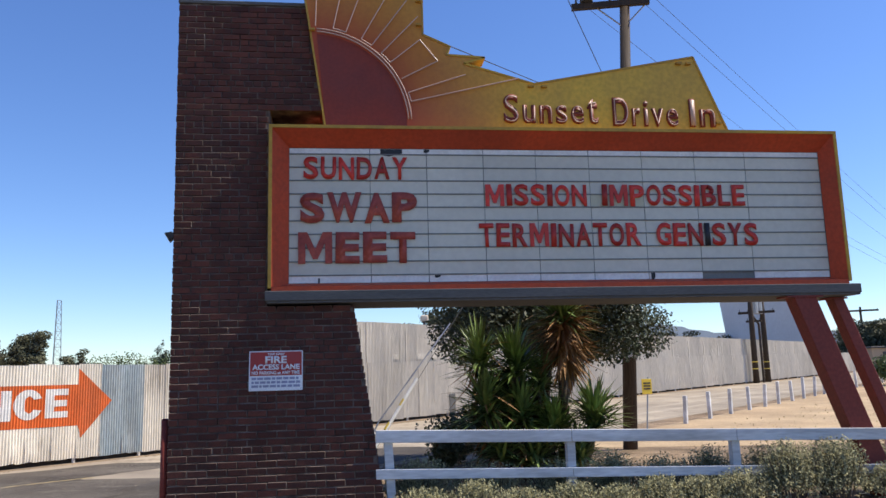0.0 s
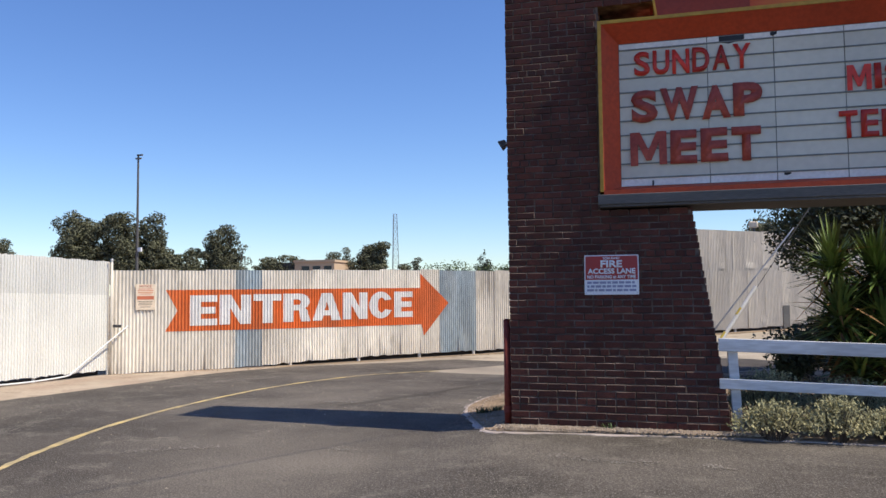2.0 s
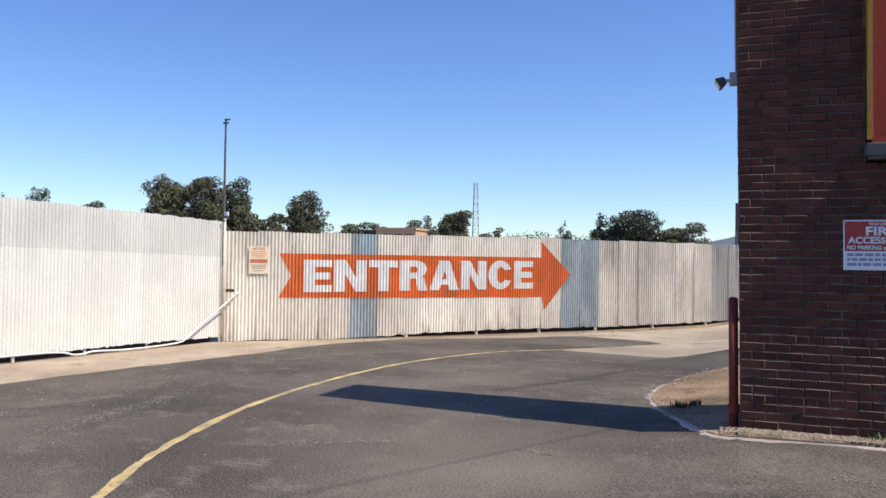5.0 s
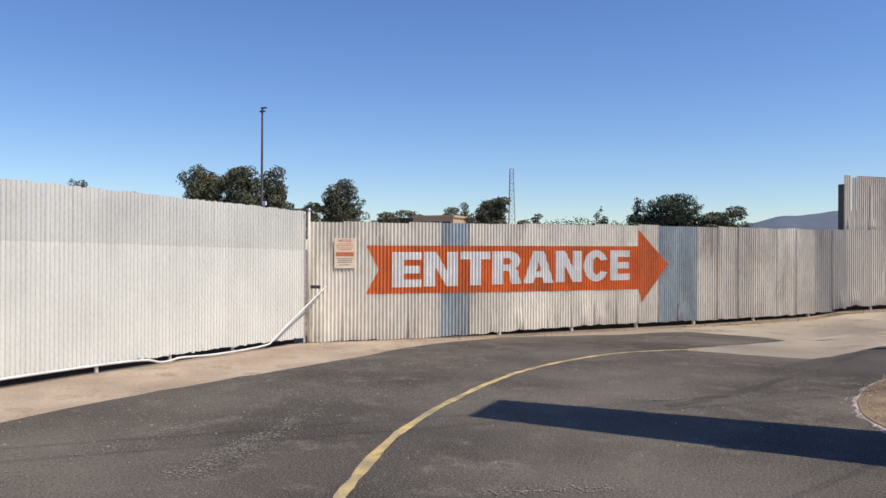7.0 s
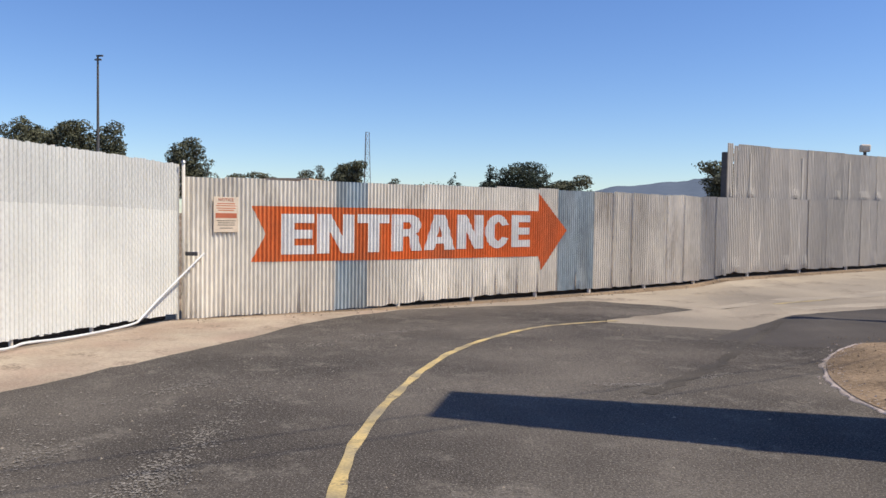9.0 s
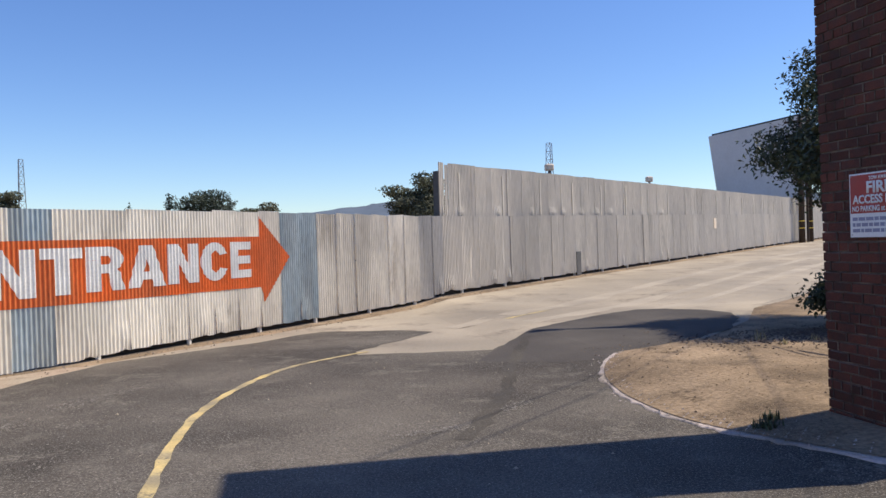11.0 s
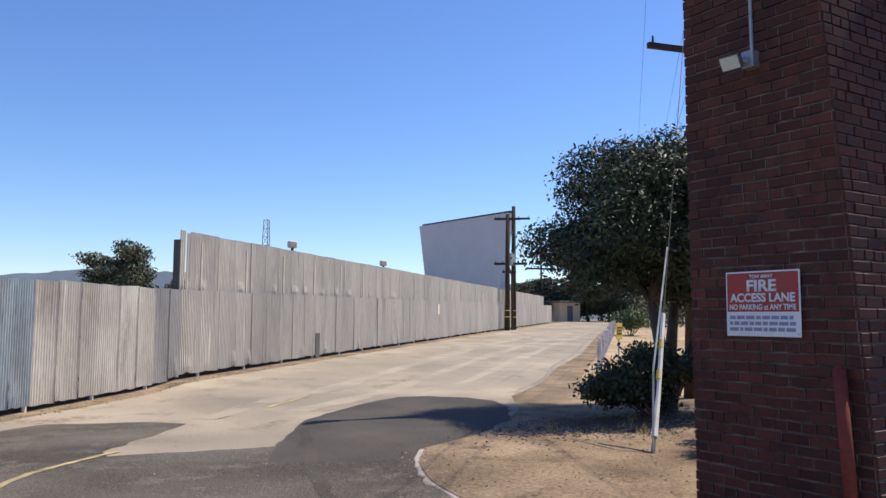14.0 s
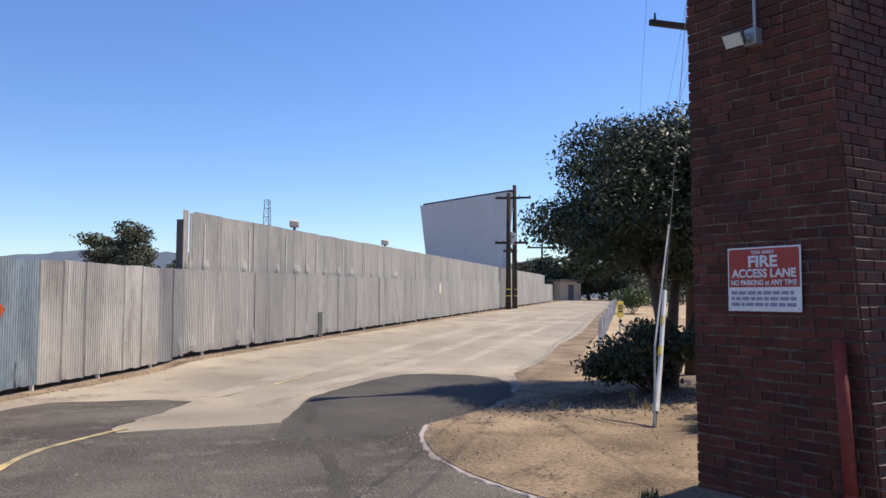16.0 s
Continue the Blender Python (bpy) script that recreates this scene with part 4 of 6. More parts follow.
notice = thing("notice_sign", "sun-bleached notice board screwed to the corrugated fence", "sign")
p, nn, dd = fence_at(0.49)
notice.matrix_world = Matrix.Translation((p.x + nn.x * 0.03, p.y + nn.y * 0.03, 1.24)) @ Euler((0, 0, math.atan2(dd.y, dd.x))).to_matrix().to_4x4()
nplate = part("plate", bevelled(boxes((0, -0.004, 0, 0.42, 0.004, 0.575)), 0.002, 1), M["notice"], notice)
part("lettering", moved(text_bm("NOTICE", 0.26, 0.05, 0.001, 0.01), Matrix.Translation((0.08, -0.006, 0.505))), M["notice_ink"], nplate, "faded red heading")
part("red_band", boxes((0.03, -0.006, 0.23, 0.39, 0, 0.31)), M["notice_ink"], nplate, "faded red band")
for k, (z, w) in enumerate(((0.46, 0.3), (0.425, 0.34), (0.385, 0.32), (0.35, 0.26), (0.18, 0.32), (0.145, 0.28), (0.11, 0.3), (0.06, 0.22))):
    part("print_line", boxes(((0.42 - w) / 2, -0.006, z, (0.42 + w) / 2, -0.003, z + 0.012)), M["orange_paint"] if k < 4 else M["gravel"], nplate)

# ---- high grey fence along the access road ----
far_fence = thing("screen_fence", "long high fence of dull grey corrugated sheets, doubled in height", "fence")
rng = random.Random(23)
s = SEGL[3]
END = SEGL[5]
while s < END:
    w = 0.912 if s < SEGL[3] + 22 else 1.824
    s1 = min(s + w, END)
    g = fence_ground(s)
    step = PITCH / 4
    low = 2.22 + 0.012 * (s - SEGL[3])
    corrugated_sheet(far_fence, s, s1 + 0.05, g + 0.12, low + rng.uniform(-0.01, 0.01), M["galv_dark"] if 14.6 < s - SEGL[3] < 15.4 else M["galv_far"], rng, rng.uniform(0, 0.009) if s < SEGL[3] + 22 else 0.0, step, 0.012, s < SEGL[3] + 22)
    if s == SEGL[3]:
        for a_, b_ in ((0.0, 0.27), (0.285, 0.45), (0.465, w)):
            corrugated_sheet(far_fence, s + a_, s + b_, low - 0.03, 3.74 - 0.1 * a_ * (a_ < 0.4) + rng.uniform(-0.02, 0.02), M["galv_far"], rng, rng.uniform(-0.075, -0.05), step, 0.02)
    elif s < SEGL[3] + 66:
        corrugated_sheet(far_fence, s, s1 + 0.05, low - 0.03, 3.74 + 0.003 * (s - SEGL[3]) + rng.uniform(-0.012, 0.012), M["galv_far"], rng, rng.uniform(-0.08, -0.071) if s < SEGL[3] + 22 else -0.075, step, 0.012, s < SEGL[3] + 22)
    s = s1
s = SEGL[3] + 1
while s < END:
    p, nn, _ = fence_at(s)
    q = p - nn * 0.07
    part("post", tube([(q.x, q.y, gz(q.x, q.y) - 0.1), (q.x, q.y, 3.5 if s < SEGL[3] + 60 else 2.4)], 0.045, 5), M["galv_far"], far_fence)
    s += 2.4
kick_board(far_fence, [SEGL[3] + 4 * i for i in range(16)], 0.26, 0.11)
p, nn, dd = fence_at(SEGL[3])
q = p - nn * 0.1
part("end_return", moved(boxes((-0.05, 0.03, 2.0, -0.02, 0.22, 3.5)), Matrix.Translation((p.x, p.y, 0)) @ Euler((0, 0, math.atan2(dd.y, dd.x))).to_matrix().to_4x4()), M["fascia"], far_fence, "dark end of the upper panels")


def on_fence(name, s, z0, z1, w, material, label, category, off=0.03):
    p, nn, dd = fence_at(s)
    ob = part(name, bevelled(boxes((-w / 2, -0.01, z0, w / 2, 0.01, z1)), 0.004, 1), material)
    ob.matrix_world = Matrix.Translation((p.x + nn.x * off, p.y + nn.y * off, 0)) @ Euler((0, 0, math.atan2(dd.y, dd.x))).to_matrix().to_4x4()
    return tagged(ob, label, category)


on_fence("metal_flap", SEGL[3] + 8.4, 0.12, 0.98, 0.36, M["fascia"], "dark rusty metal flap on the grey fence", "flap")
on_fence("small_notice", SEGL[3] + 24.4, 1.75, 2.3, 0.36, M["notice"], "small bleached notice on the grey fence", "sign")

# ---- white slatted chain-link fence ----
W0, W1 = Vector((-12.95, 2.0)), Vector((-11.74, 15.72))
wf = thing("slatted_fence", "white slatted chain-link fence beside the driveway", "fence")
wd_dir = (W1 - W0).normalized()
ang = math.atan2(wd_dir.y, wd_dir.x)
LEN = (W1 - W0).length
slat_me = bpy.data.meshes.new("slat")
bm = bmesh.new()
prof = [(0.0, 0.014), (0.01, -0.002), (0.033, -0.008), (0.056, -0.002), (0.066, 0.014), (0.033, 0.016)]
lo_ = [bm.verts.new((px_, py_, 0)) for px_, py_ in prof]
mid_ = [bm.verts.new((px_, py_, 0.69)) for px_, py_ in prof]
hi_ = [bm.verts.new((px_, py_, 1)) for px_, py_ in prof]
for k in range(6):
    bm.faces.new((lo_[k], lo_[(k + 1) % 6], mid_[(k + 1) % 6], mid_[k]))
    bm.faces.new((mid_[k], mid_[(k + 1) % 6], hi_[(k + 1) % 6], hi_[k])).material_index = 1
bm.faces.new(hi_)
bm.faces.new(lo_[::-1])
bmesh.ops.recalc_face_normals(bm, faces=bm.faces)
bm.to_mesh(slat_me)
bm.free()
slat_me.materials.append(M["slat"])
slat_me.materials.append(M["slat_upper"])
rng = random.Random(3)
NS = int(LEN / 0.066)
for i in range(NS):
    s = i * 0.066
    p = W0 + wd_dir * s
    top = 2.42 - 0.0215 * (s - 8.5) + rng.uniform(-0.012, 0.012)
    bot = gz(p.x, p.y) + 0.11 + rng.uniform(-0.015, 0.015)
    ob = link("slat", slat_me, None, wf)
    ob.matrix_world = Matrix.Translation((p.x, p.y, bot)) @ Euler((radians(rng.uniform(-0.12, 0.12)), 0, ang)).to_matrix().to_4x4() @ Matrix.Diagonal((1, 1, top - bot, 1))
bm = bmesh.new()
for fam in (1, -1):
    for i in range(-21, int(LEN / 0.115) + 1):
        a = i * 0.115
        s0, z0, s1, z1 = a, 0.03, a + 2.3, 2.33
        if fam < 0:
            z0, z1 = 2.33, 0.03
        if s0 < 0:
            z0 += (z1 - z0) * (-s0 / 2.3)
            s0 = 0
        if s1 > LEN:
            z1 = z0 + (z1 - z0) * (LEN - s0) / (s1 - s0)
            s1 = LEN
        pa, pb = W0 + wd_dir * s0, W0 + wd_dir * s1
        nn = Vector((wd_dir.y, -wd_dir.x)) * 0.0085
        drop = lambda s: -0.0215 * (s - 8.5) * 0.5
        add_tube(bm, [(pa.x + nn.x, pa.y + nn.y, z0 + drop(s0)), (pb.x + nn.x, pb.y + nn.y, z1 + drop(s1))], 0.0016, 3, False)
part("chain_link_mesh", bm, M["slat"], wf, "white coated chain-link wire")
for s in (0.1, 2.6, 5.1, 7.2, 9.2, 10.5, 11.85, LEN):
    p = W0 + wd_dir * s
    part("fence_post", tube([(p.x - 0.055, p.y, gz(p.x, p.y) - 0.1), (p.x - 0.055, p.y, 2.42 - 0.0215 * (s - 8.5))], 0.026, 8), M["galv"], wf)
# Added dark bar set behind the slats; its colour stands for shade under them.
part("gap_board", tube([(-13.17, 2, -0.03), (-11.98, 15.6, -0.1)], 0.06, 5), M["wood_pole"], wf, "dark bar added for the shade under the slats")
stay = thing("bent_pipe", "bent white pipe leaning from the fence corner to the ground", "pipe")
pp = smooth_path([(-12.18, 9.0, 0.05), (-12.06, 10.7, 0.04), (-11.97, 11.75, 0.015), (-11.94, 12.1, -0.055), (-11.92, 12.3, -0.055), (-11.9, 12.5, -0.035), (-11.85, 13.06, -0.065), (-11.8, 13.77, -0.075), (-11.73, 14.42, -0.05), (-11.71, 14.62, 0.03), (-11.66, 15.1, 0.32), (-11.5, 16.05, 0.91)], 5)
part("pipe", tube(pp, 0.0165, 8), M["guard"], stay, smooth=True)
latch = thing("gate_latch", "small rusty steel latch plate at the fence corner", "latch")
part("plate", boxes((-11.66, 15.72, 0.87, -11.46, 15.75, 0.93)), M["fascia"], latch)
cpost = thing("corner_post", "grey steel post at the fence corner", "post")
part("pipe", tube([(-11.66, 15.66, -0.2), (-11.66, 15.66, 2.33)], 0.026, 10), M["galv"], cpost, smooth=True)
part("cap", tube([(-11.66, 15.66, 2.33), (-11.66, 15.66, 2.37)], [0.045, 0.02], 10), M["steel"], cpost)

# ---- white rail fence in front of the bed ----
rf = thing("rail_fence", "weathered white-painted two-rail wooden fence", "fence")


def rail_z(x):
    return 1.045 - 0.03 * (x - 0.5)


for dz, h, name in ((0.0, 0.14, "top_rail"), (-0.43, 0.11, "lower_rail")):
    xs = (0.44, 2.72, 4.75, 6.8, 9.0)
    for a, b in zip(xs, xs[1:]):
        bm = boxes((a + 0.002, 9.985, -h, b - 0.002, 10.025, 0))
        for v in bm.verts:
            v.co.z += rail_z(v.co.x) + dz
        part(name, bevelled(bm, 0.005, 1), M["white_wood"], rf)
for x in (0.6, 2.72, 4.75, 6.8):
    lean = 0.05 if x < 1 else 0.0
    bm = boxes((x - 0.05, 10.03, -0.08, x + 0.05, 10.13, rail_z(x) - 0.005))
    for v in bm.verts:
        v.co.x += lean * (0.6 - v.co.z)
    part("post", bevelled(bm, 0.005, 1), M["white_wood"], rf)

# ---- plants ----


def leaf_cloud(bm, rng, blobs, count, size, flat=0.5, shell=0.55):
    """Many small leaves filling the outer part of a set of blobs (centre, radii)."""
    vols = [b[1][0] * b[1][1] * b[1][2] for b in blobs]
    tot = sum(vols)
    for (c, r), v in zip(blobs, vols):
        for _ in range(max(3, int(count * v / tot))):
            d = Vector((rng.gauss(0, 1), rng.gauss(0, 1), rng.gauss(0, 1))).normalized()
            k = shell + (1 - shell) * rng.random() ** 0.6
            k *= 1 + 0.12 * rng.gauss(0, 1)
            p = Vector(c) + Vector((d.x * r[0] * k, d.y * r[1] * k, d.z * r[2] * k))
            n = (d + Vector((rng.gauss(0, 1), rng.gauss(0, 1), rng.gauss(0, 1) + flat)) * 0.9).normalized()
            a = n.orthogonal().normalized()
            a = (a * math.cos(q := rng.random() * math.tau) + n.cross(a) * math.sin(q))
            b = n.cross(a)
            s = size * rng.uniform(0.6, 1.35)
            vs = [bm.verts.new(p + a * s), bm.verts.new(p + b * s * 0.42), bm.verts.new(p - a * s), bm.verts.new(p - b * s * 0.42)]
            bm.faces.new(vs)


def crown_blobs(rng, c, r, n, small=0.36):
    out = []
    for _ in range(n):
        d = Vector((rng.gauss(0, 1), rng.gauss(0, 1), rng.gauss(0, 1))).normalized() * rng.uniform(0.45, 0.95)
        k = small * rng.uniform(0.65, 1.3)
        out.append(((c[0] + d.x * r[0] * (1 - k * 0.6), c[1] + d.y * r[1] * (1 - k * 0.6), c[2] + d.z * r[2] * (1 - k * 0.5)), (r[0] * k, r[1] * k, r[2] * k * 0.85)))
    return out


def tree(name, label, base, centre, radii, leaves, size, material, seed, blobs=22, small=0.36, trunk=0.2, stems=1, category="tree", group="", extra=()):
    rng = random.Random(seed)
    t = thing(name, label, category, group, at=base)
    o = Vector(base)
    bl = crown_blobs(rng, Vector(centre) - o, radii, blobs, small) + [(tuple(Vector(c_) - o), r_) for c_, r_ in extra]
    bm = bmesh.new()
    for k in range(stems):
        lean = Vector((rng.uniform(-1, 1), rng.uniform(-1, 1), 0)) * (0.25 if stems > 1 else 0.08) * radii[0]
        fork = (Vector(centre) - o) * 0.55 + lean
        off = Vector((rng.uniform(-1, 1), rng.uniform(-1, 1), 0)) * trunk * (0.9 if stems > 1 else 0)
        mid = fork * 0.5 + Vector((rng.uniform(-1, 1), rng.uniform(-1, 1), 0)) * trunk * 0.7
        add_tube(bm, [off + Vector((0, 0, -0.1)), off * 0.9 + mid * 0.3, mid, fork], [trunk * 1.25, trunk, trunk * 0.85, trunk * 0.6], 8)
        for c, r in bl[k::stems][:9]:
            e = Vector(c)
            m1 = fork.lerp(e, 0.5) + Vector((rng.uniform(-1, 1), rng.uniform(-1, 1), rng.uniform(-0.3, 0.6))) * radii[0] * 0.08
            add_tube(bm, [fork, m1, e], [trunk * 0.45, trunk * 0.28, trunk * 0.08], 5)
    part("trunk", bm, M["bark"], t, smooth=True)
    bm = bmesh.new()
    leaf_cloud(bm, rng, bl, leaves, size)
    part("crown", bm, material, t)
    return t


tree("tree", "broad evergreen tree with dark glossy leaves in the dirt bed", (3.9, 16.8, gz(3.9, 16.8) + 0.02), (4.35, 17.3, 3.4), (2.75, 2.5, 1.68), 105000, 0.048, M["leaf_dark"], 8, 95, 0.28, 0.13, 3,
     extra=[((2.45, 16.8, 2.5), (0.7, 0.65, 0.55)), ((3.5, 18.3, 4.25), (0.75, 0.75, 0.55)), ((4.0, 18.4, 4.6), (0.8, 0.8, 0.45)), ((2.6, 17.2, 2.3), (0.7, 0.6, 0.5)), ((6.4, 17.3, 2.5), (0.75, 0.7, 0.6)), ((6.8, 18.0, 2.6), (0.7, 0.7, 0.6)), ((5.5, 16.0, 2.4), (0.7, 0.6, 0.55)), ((3.3, 15.6, 2.6), (0.8, 0.6, 0.5)), ((5.9, 17.8, 2.2), (0.6, 0.6, 0.45)), ((2.4, 16.2, 3.1), (0.8, 0.7, 0.6))])


def bush(name, label, x, y, w, d, h, leaves, size, material, seed, category="bush", group="", z0=None, blobs=14):
    rng = random.Random(seed)
    z0 = gz(x, y) + 0.02 if z0 is None else z0
    b = thing(name, label, category, group, at=(x, y, z0))
    bl = crown_blobs(rng, (0, 0, h * 0.48), (w / 2, d / 2, h * 0.5), blobs, 0.42)
    bm = bmesh.new()
    for c, r in bl:
        add_tube(bm, [(c[0] * 0.2, c[1] * 0.2, -0.04), (c[0] * 0.7, c[1] * 0.7, c[2] * 0.6), c], [0.018, 0.012, 0.004], 4)
    part("woody_base", bm, M["bark"], b)
    bm = bmesh.new()
    leaf_cloud(bm, rng, bl, leaves, size, shell=0.3)
    part("foliage", bm, material, b)
    return b


bush("dark_bush", "dense dark green bush below the tree", 3.1, 16.3, 3.3, 1.8, 1.35, 12000, 0.05, M["leaf_dark"], 4)
bush("dark_bush", "low dark bush beside the yucca", 1.75, 13.9, 0.9, 0.8, 0.95, 2000, 0.045, M["leaf_dark"], 6)


bush("dark_bush", "dense dark bush filling the middle of the yucca clump", 2.95, 13.55, 2.1, 0.8, 1.9, 9000, 0.05, M["leaf_dark"], 16)


def sprig_shrub(x, y, w, d, h, seed, n=420, group="shrubs in the bed"):
    """A low shrub of many upright grey-green sprigs."""
    rng = random.Random(seed)
    b = thing("shrub", "low grey-green shrub with dry tips behind the kerb", "shrub", group, at=(x, y, 0.05))
    bm = bmesh.new()
    for _ in range(n):
        u = Vector((rng.gauss(0, 0.42), rng.gauss(0, 0.42)))
        if u.length > 1:
            u.normalize()
        hh = h * math.sqrt(max(0.05, 1 - 0.8 * u.length ** 2)) * rng.uniform(0.5, 1.08)
        foot = Vector((u.x * w * 0.32, u.y * d * 0.32, 0.0))
        top = Vector((u.x * w * 0.5 + rng.uniform(-0.04, 0.04), u.y * d * 0.5 + rng.uniform(-0.04, 0.04), hh))
        start = foot.lerp(top, rng.uniform(0.3, 0.6))
        ax = (top - start)
        k = max(4, int(ax.length / 0.028))
        for i in range(k):
            p = start + ax * ((i + rng.random()) / k)
            dv = Vector((rng.gauss(0, 1), rng.gauss(0, 1), 0.9)).normalized()
            s = rng.uniform(0.022, 0.042)
            wv = dv.orthogonal().normalized() * s * 0.28
            bm.faces.new([bm.verts.new(p - wv), bm.verts.new(p + wv), bm.verts.new(p + dv * s)])
    part("foliage", bm, M["shrub"], b)
    bm = bmesh.new()
    for _ in range(40):
        a = rng.random() * math.tau
        r = rng.random()
        add_tube(bm, [(0.1 * math.cos(a) * w, 0.1 * math.sin(a) * d, -0.03), (0.4 * r * math.cos(a) * w, 0.4 * r * math.sin(a) * d, h * 0.75)], [0.008, 0.003], 3, False)
    part("woody_base", bm, M["bark"], b)
    return b


rng = random.Random(42)
x = 0.95
k = 0
while x < 8.6:
    w = rng.uniform(0.55, 0.85)
    tall = 0.72 if 4.9 < x < 6.4 else 0.0
    sprig_shrub(x, 9.82 + rng.uniform(-0.03, 0.04), w * 1.25, 0.55, max(tall, rng.uniform(0.30, 0.46)) if k % 3 else max(tall, 0.36), 100 + k, 950 if tall else 800)
    x += w * 0.8
    k += 1
x = 1.0
while x < 9.0:
    w = rng.uniform(0.7, 1.1)
    sprig_shrub(x, 10.5 + rng.uniform(-0.12, 0.15), w * 1.3, 0.7, rng.uniform(0.5, 0.68), 300 + k, 700)
    x += w * 0.85
    k += 1


def yucca(label, heads, seed):
    """A clump of yucca: stems, rosettes of stiff blades and dry skirts. heads: (x, y, z, blade length, blades, dry share, foot x)."""
    rng = random.Random(seed)
    y0 = thing("yucca", label, "yucca", at=(3.1, 13.2, gz(3.1, 13.2) + 0.02))
    o = Vector(y0.location)
    for hx, hy, hz, ln_, nb, dry, fx in heads:
        h = Vector((hx, hy, hz)) - o
        foot = Vector((fx, 13.2, 0)) - Vector((o.x, o.y, 0))
        part("stem", tube([foot + Vector((0, 0, -0.05)), foot.lerp(h, 0.5) + Vector((rng.uniform(-0.06, 0.06), 0, 0)), h], [0.1, 0.08, 0.06], 7), M["bark"], y0, smooth=True)
        for share, m, nm in ((1 - dry, M["yucca"], "rosette"), (dry, M["yucca_dead"], "dry_skirt")):
            if share <= 0:
                continue
            bm = bmesh.new()
            for _ in range(int(nb * share)):
                az = rng.random() * math.tau
                el = radians(rng.uniform(-15, 85)) if nm == "rosette" else radians(rng.uniform(-80, 15))
                d = Vector((math.cos(az) * math.cos(el), math.sin(az) * math.cos(el), math.sin(el)))
                side = d.cross(Vector((0, 0, 1)))
                side = side.normalized() if side.length > 0.05 else Vector((1, 0, 0))
                up = side.cross(d)
                L = ln_ * rng.uniform(0.7, 1.15)
                p = h + Vector((0, 0, rng.uniform(-0.28, 0.06) * (1 if nm == "rosette" else 2.4)))
                droop = rng.uniform(0.0, 0.22)
                pr = None
                for t, w in ((0, 0.6), (0.35, 1.0), (0.7, 0.7), (1, 0.03)):
                    q = p + d * L * t - Vector((0, 0, droop * L * t * t))
                    ww = 0.029 * w
                    row = [bm.verts.new(q - side * ww), bm.verts.new(q + up * -0.3 * ww), bm.verts.new(q + side * ww)]
                    if pr:
                        bm.faces.new((pr[0], pr[1], row[1], row[0]))
                        bm.faces.new((pr[1], pr[2], row[2], row[1]))
                    pr = row
            part(nm, bm, m, y0, "dry brown hanging blades" if nm == "dry_skirt" else "stiff green blades")
    return y0


yucca("large clump of yucca with stiff green blades and a dry skirt", [
    (2.2, 13.15, 1.95, 0.68, 230, 0.1, 2.6), (2.75, 13.1, 1.85, 0.68, 230, 0.05, 2.8), (3.2, 13.35, 1.55, 0.6, 170, 0.1, 3.1), (3.62, 13.3, 2.6, 0.7, 520, 0.62, 3.5),
    (3.95, 12.95, 1.0, 0.68, 260, 0.0, 3.7), (2.25, 12.95, 1.25, 0.66, 210, 0.1, 2.5), (2.8, 13.0, 1.15, 0.62, 190, 0.05, 2.9), (3.3, 12.9, 0.85, 0.62, 210, 0.0, 3.2), (2.45, 12.95, 0.6, 0.6, 180, 0.05, 2.5),
    (2.95, 12.85, 0.5, 0.58, 170, 0.0, 3.0), (3.65, 12.85, 0.45, 0.55, 160, 0.0, 3.6)], 9)

# ---- poles, wires, guy ----


def crossarm(parent, p, d, a, b, size=0.06, pins=3):
    d = Vector((d[0], d[1], 0)).normalized()
    p = Vector(p)
    bm = bmesh.new()
    ang_ = math.atan2(d.y, d.x)
    add_box(bm, -a, -size * 0.8, -size, b, size * 0.8, size)
    ob = part("crossarm", moved(bm, Matrix.Translation(p) @ Euler((0, 0, ang_)).to_matrix().to_4x4()), M["wood_pole"], parent)
    for i in range(pins):
        q = p + d * (-a + 0.12 + (a + b - 0.24) * i / max(1, pins - 1))
        part("insulator", tube([q + Vector((0, 0, size)), q + Vector((0, 0, size + 0.16))], [0.035, 0.02], 6), M["fascia"], ob)
    return ob


p1 = thing("utility_pole", "tall dark wooden utility pole with crossarms", "utility pole", at=(6.5, 18.5, gz(6.5, 18.5)))
part("shaft", tube([(0, 0, -0.2), (0.62, 0, 11.2)], [0.165, 0.12], 12), M["pole_brown"], p1, smooth=True)
shaft = p1.children[0]
crossarm(p1, (0.42, -0.12, 7.5), (-0.95, 0.25), 0.5, 1.35)
crossarm(p1, (0.6, -0.12, 10.75), (-0.95, 0.25), 0.55, 1.35, 0.075)
part("brace", tube([(-0.1, 0.1, 10.7), (0.57, -0.05, 10.1)], 0.02, 5), M["steel"], p1)
part("brace", tube([(1.05, -0.15, 10.7), (0.57, -0.05, 10.2)], 0.02, 5), M["steel"], p1)
part("transformer", tube([(-0.35, 0.1, 10.85), (-0.35, 0.1, 11.35)], 0.16, 12), M["fascia"], p1)
part("tag", boxes((0.02, -0.19, 2.05, 0.2, -0.165, 2.35)), M["sign_white"], shaft, "small white tag")
guy = thing("guy_wire", "steel guy wire with a split white and yellow plastic guard", "guy wire", at=(0.17, 13.73, gz(0.17, 13.73)))
gd = Vector((6.4 - 0.17, 18.3 - 13.73, 8.75))
part("wire", tube([(0, 0, -0.05), gd], 0.006, 5), M["fascia"], guy)
gn = gd.normalized()
guard = part("guard", tube([gn * 0.25, gn * 0.9 + Vector((0.02, 0, 0)), gn * 2.2], [0.042, 0.028, 0.03], 8), M["guard"], guy, "white plastic guard")
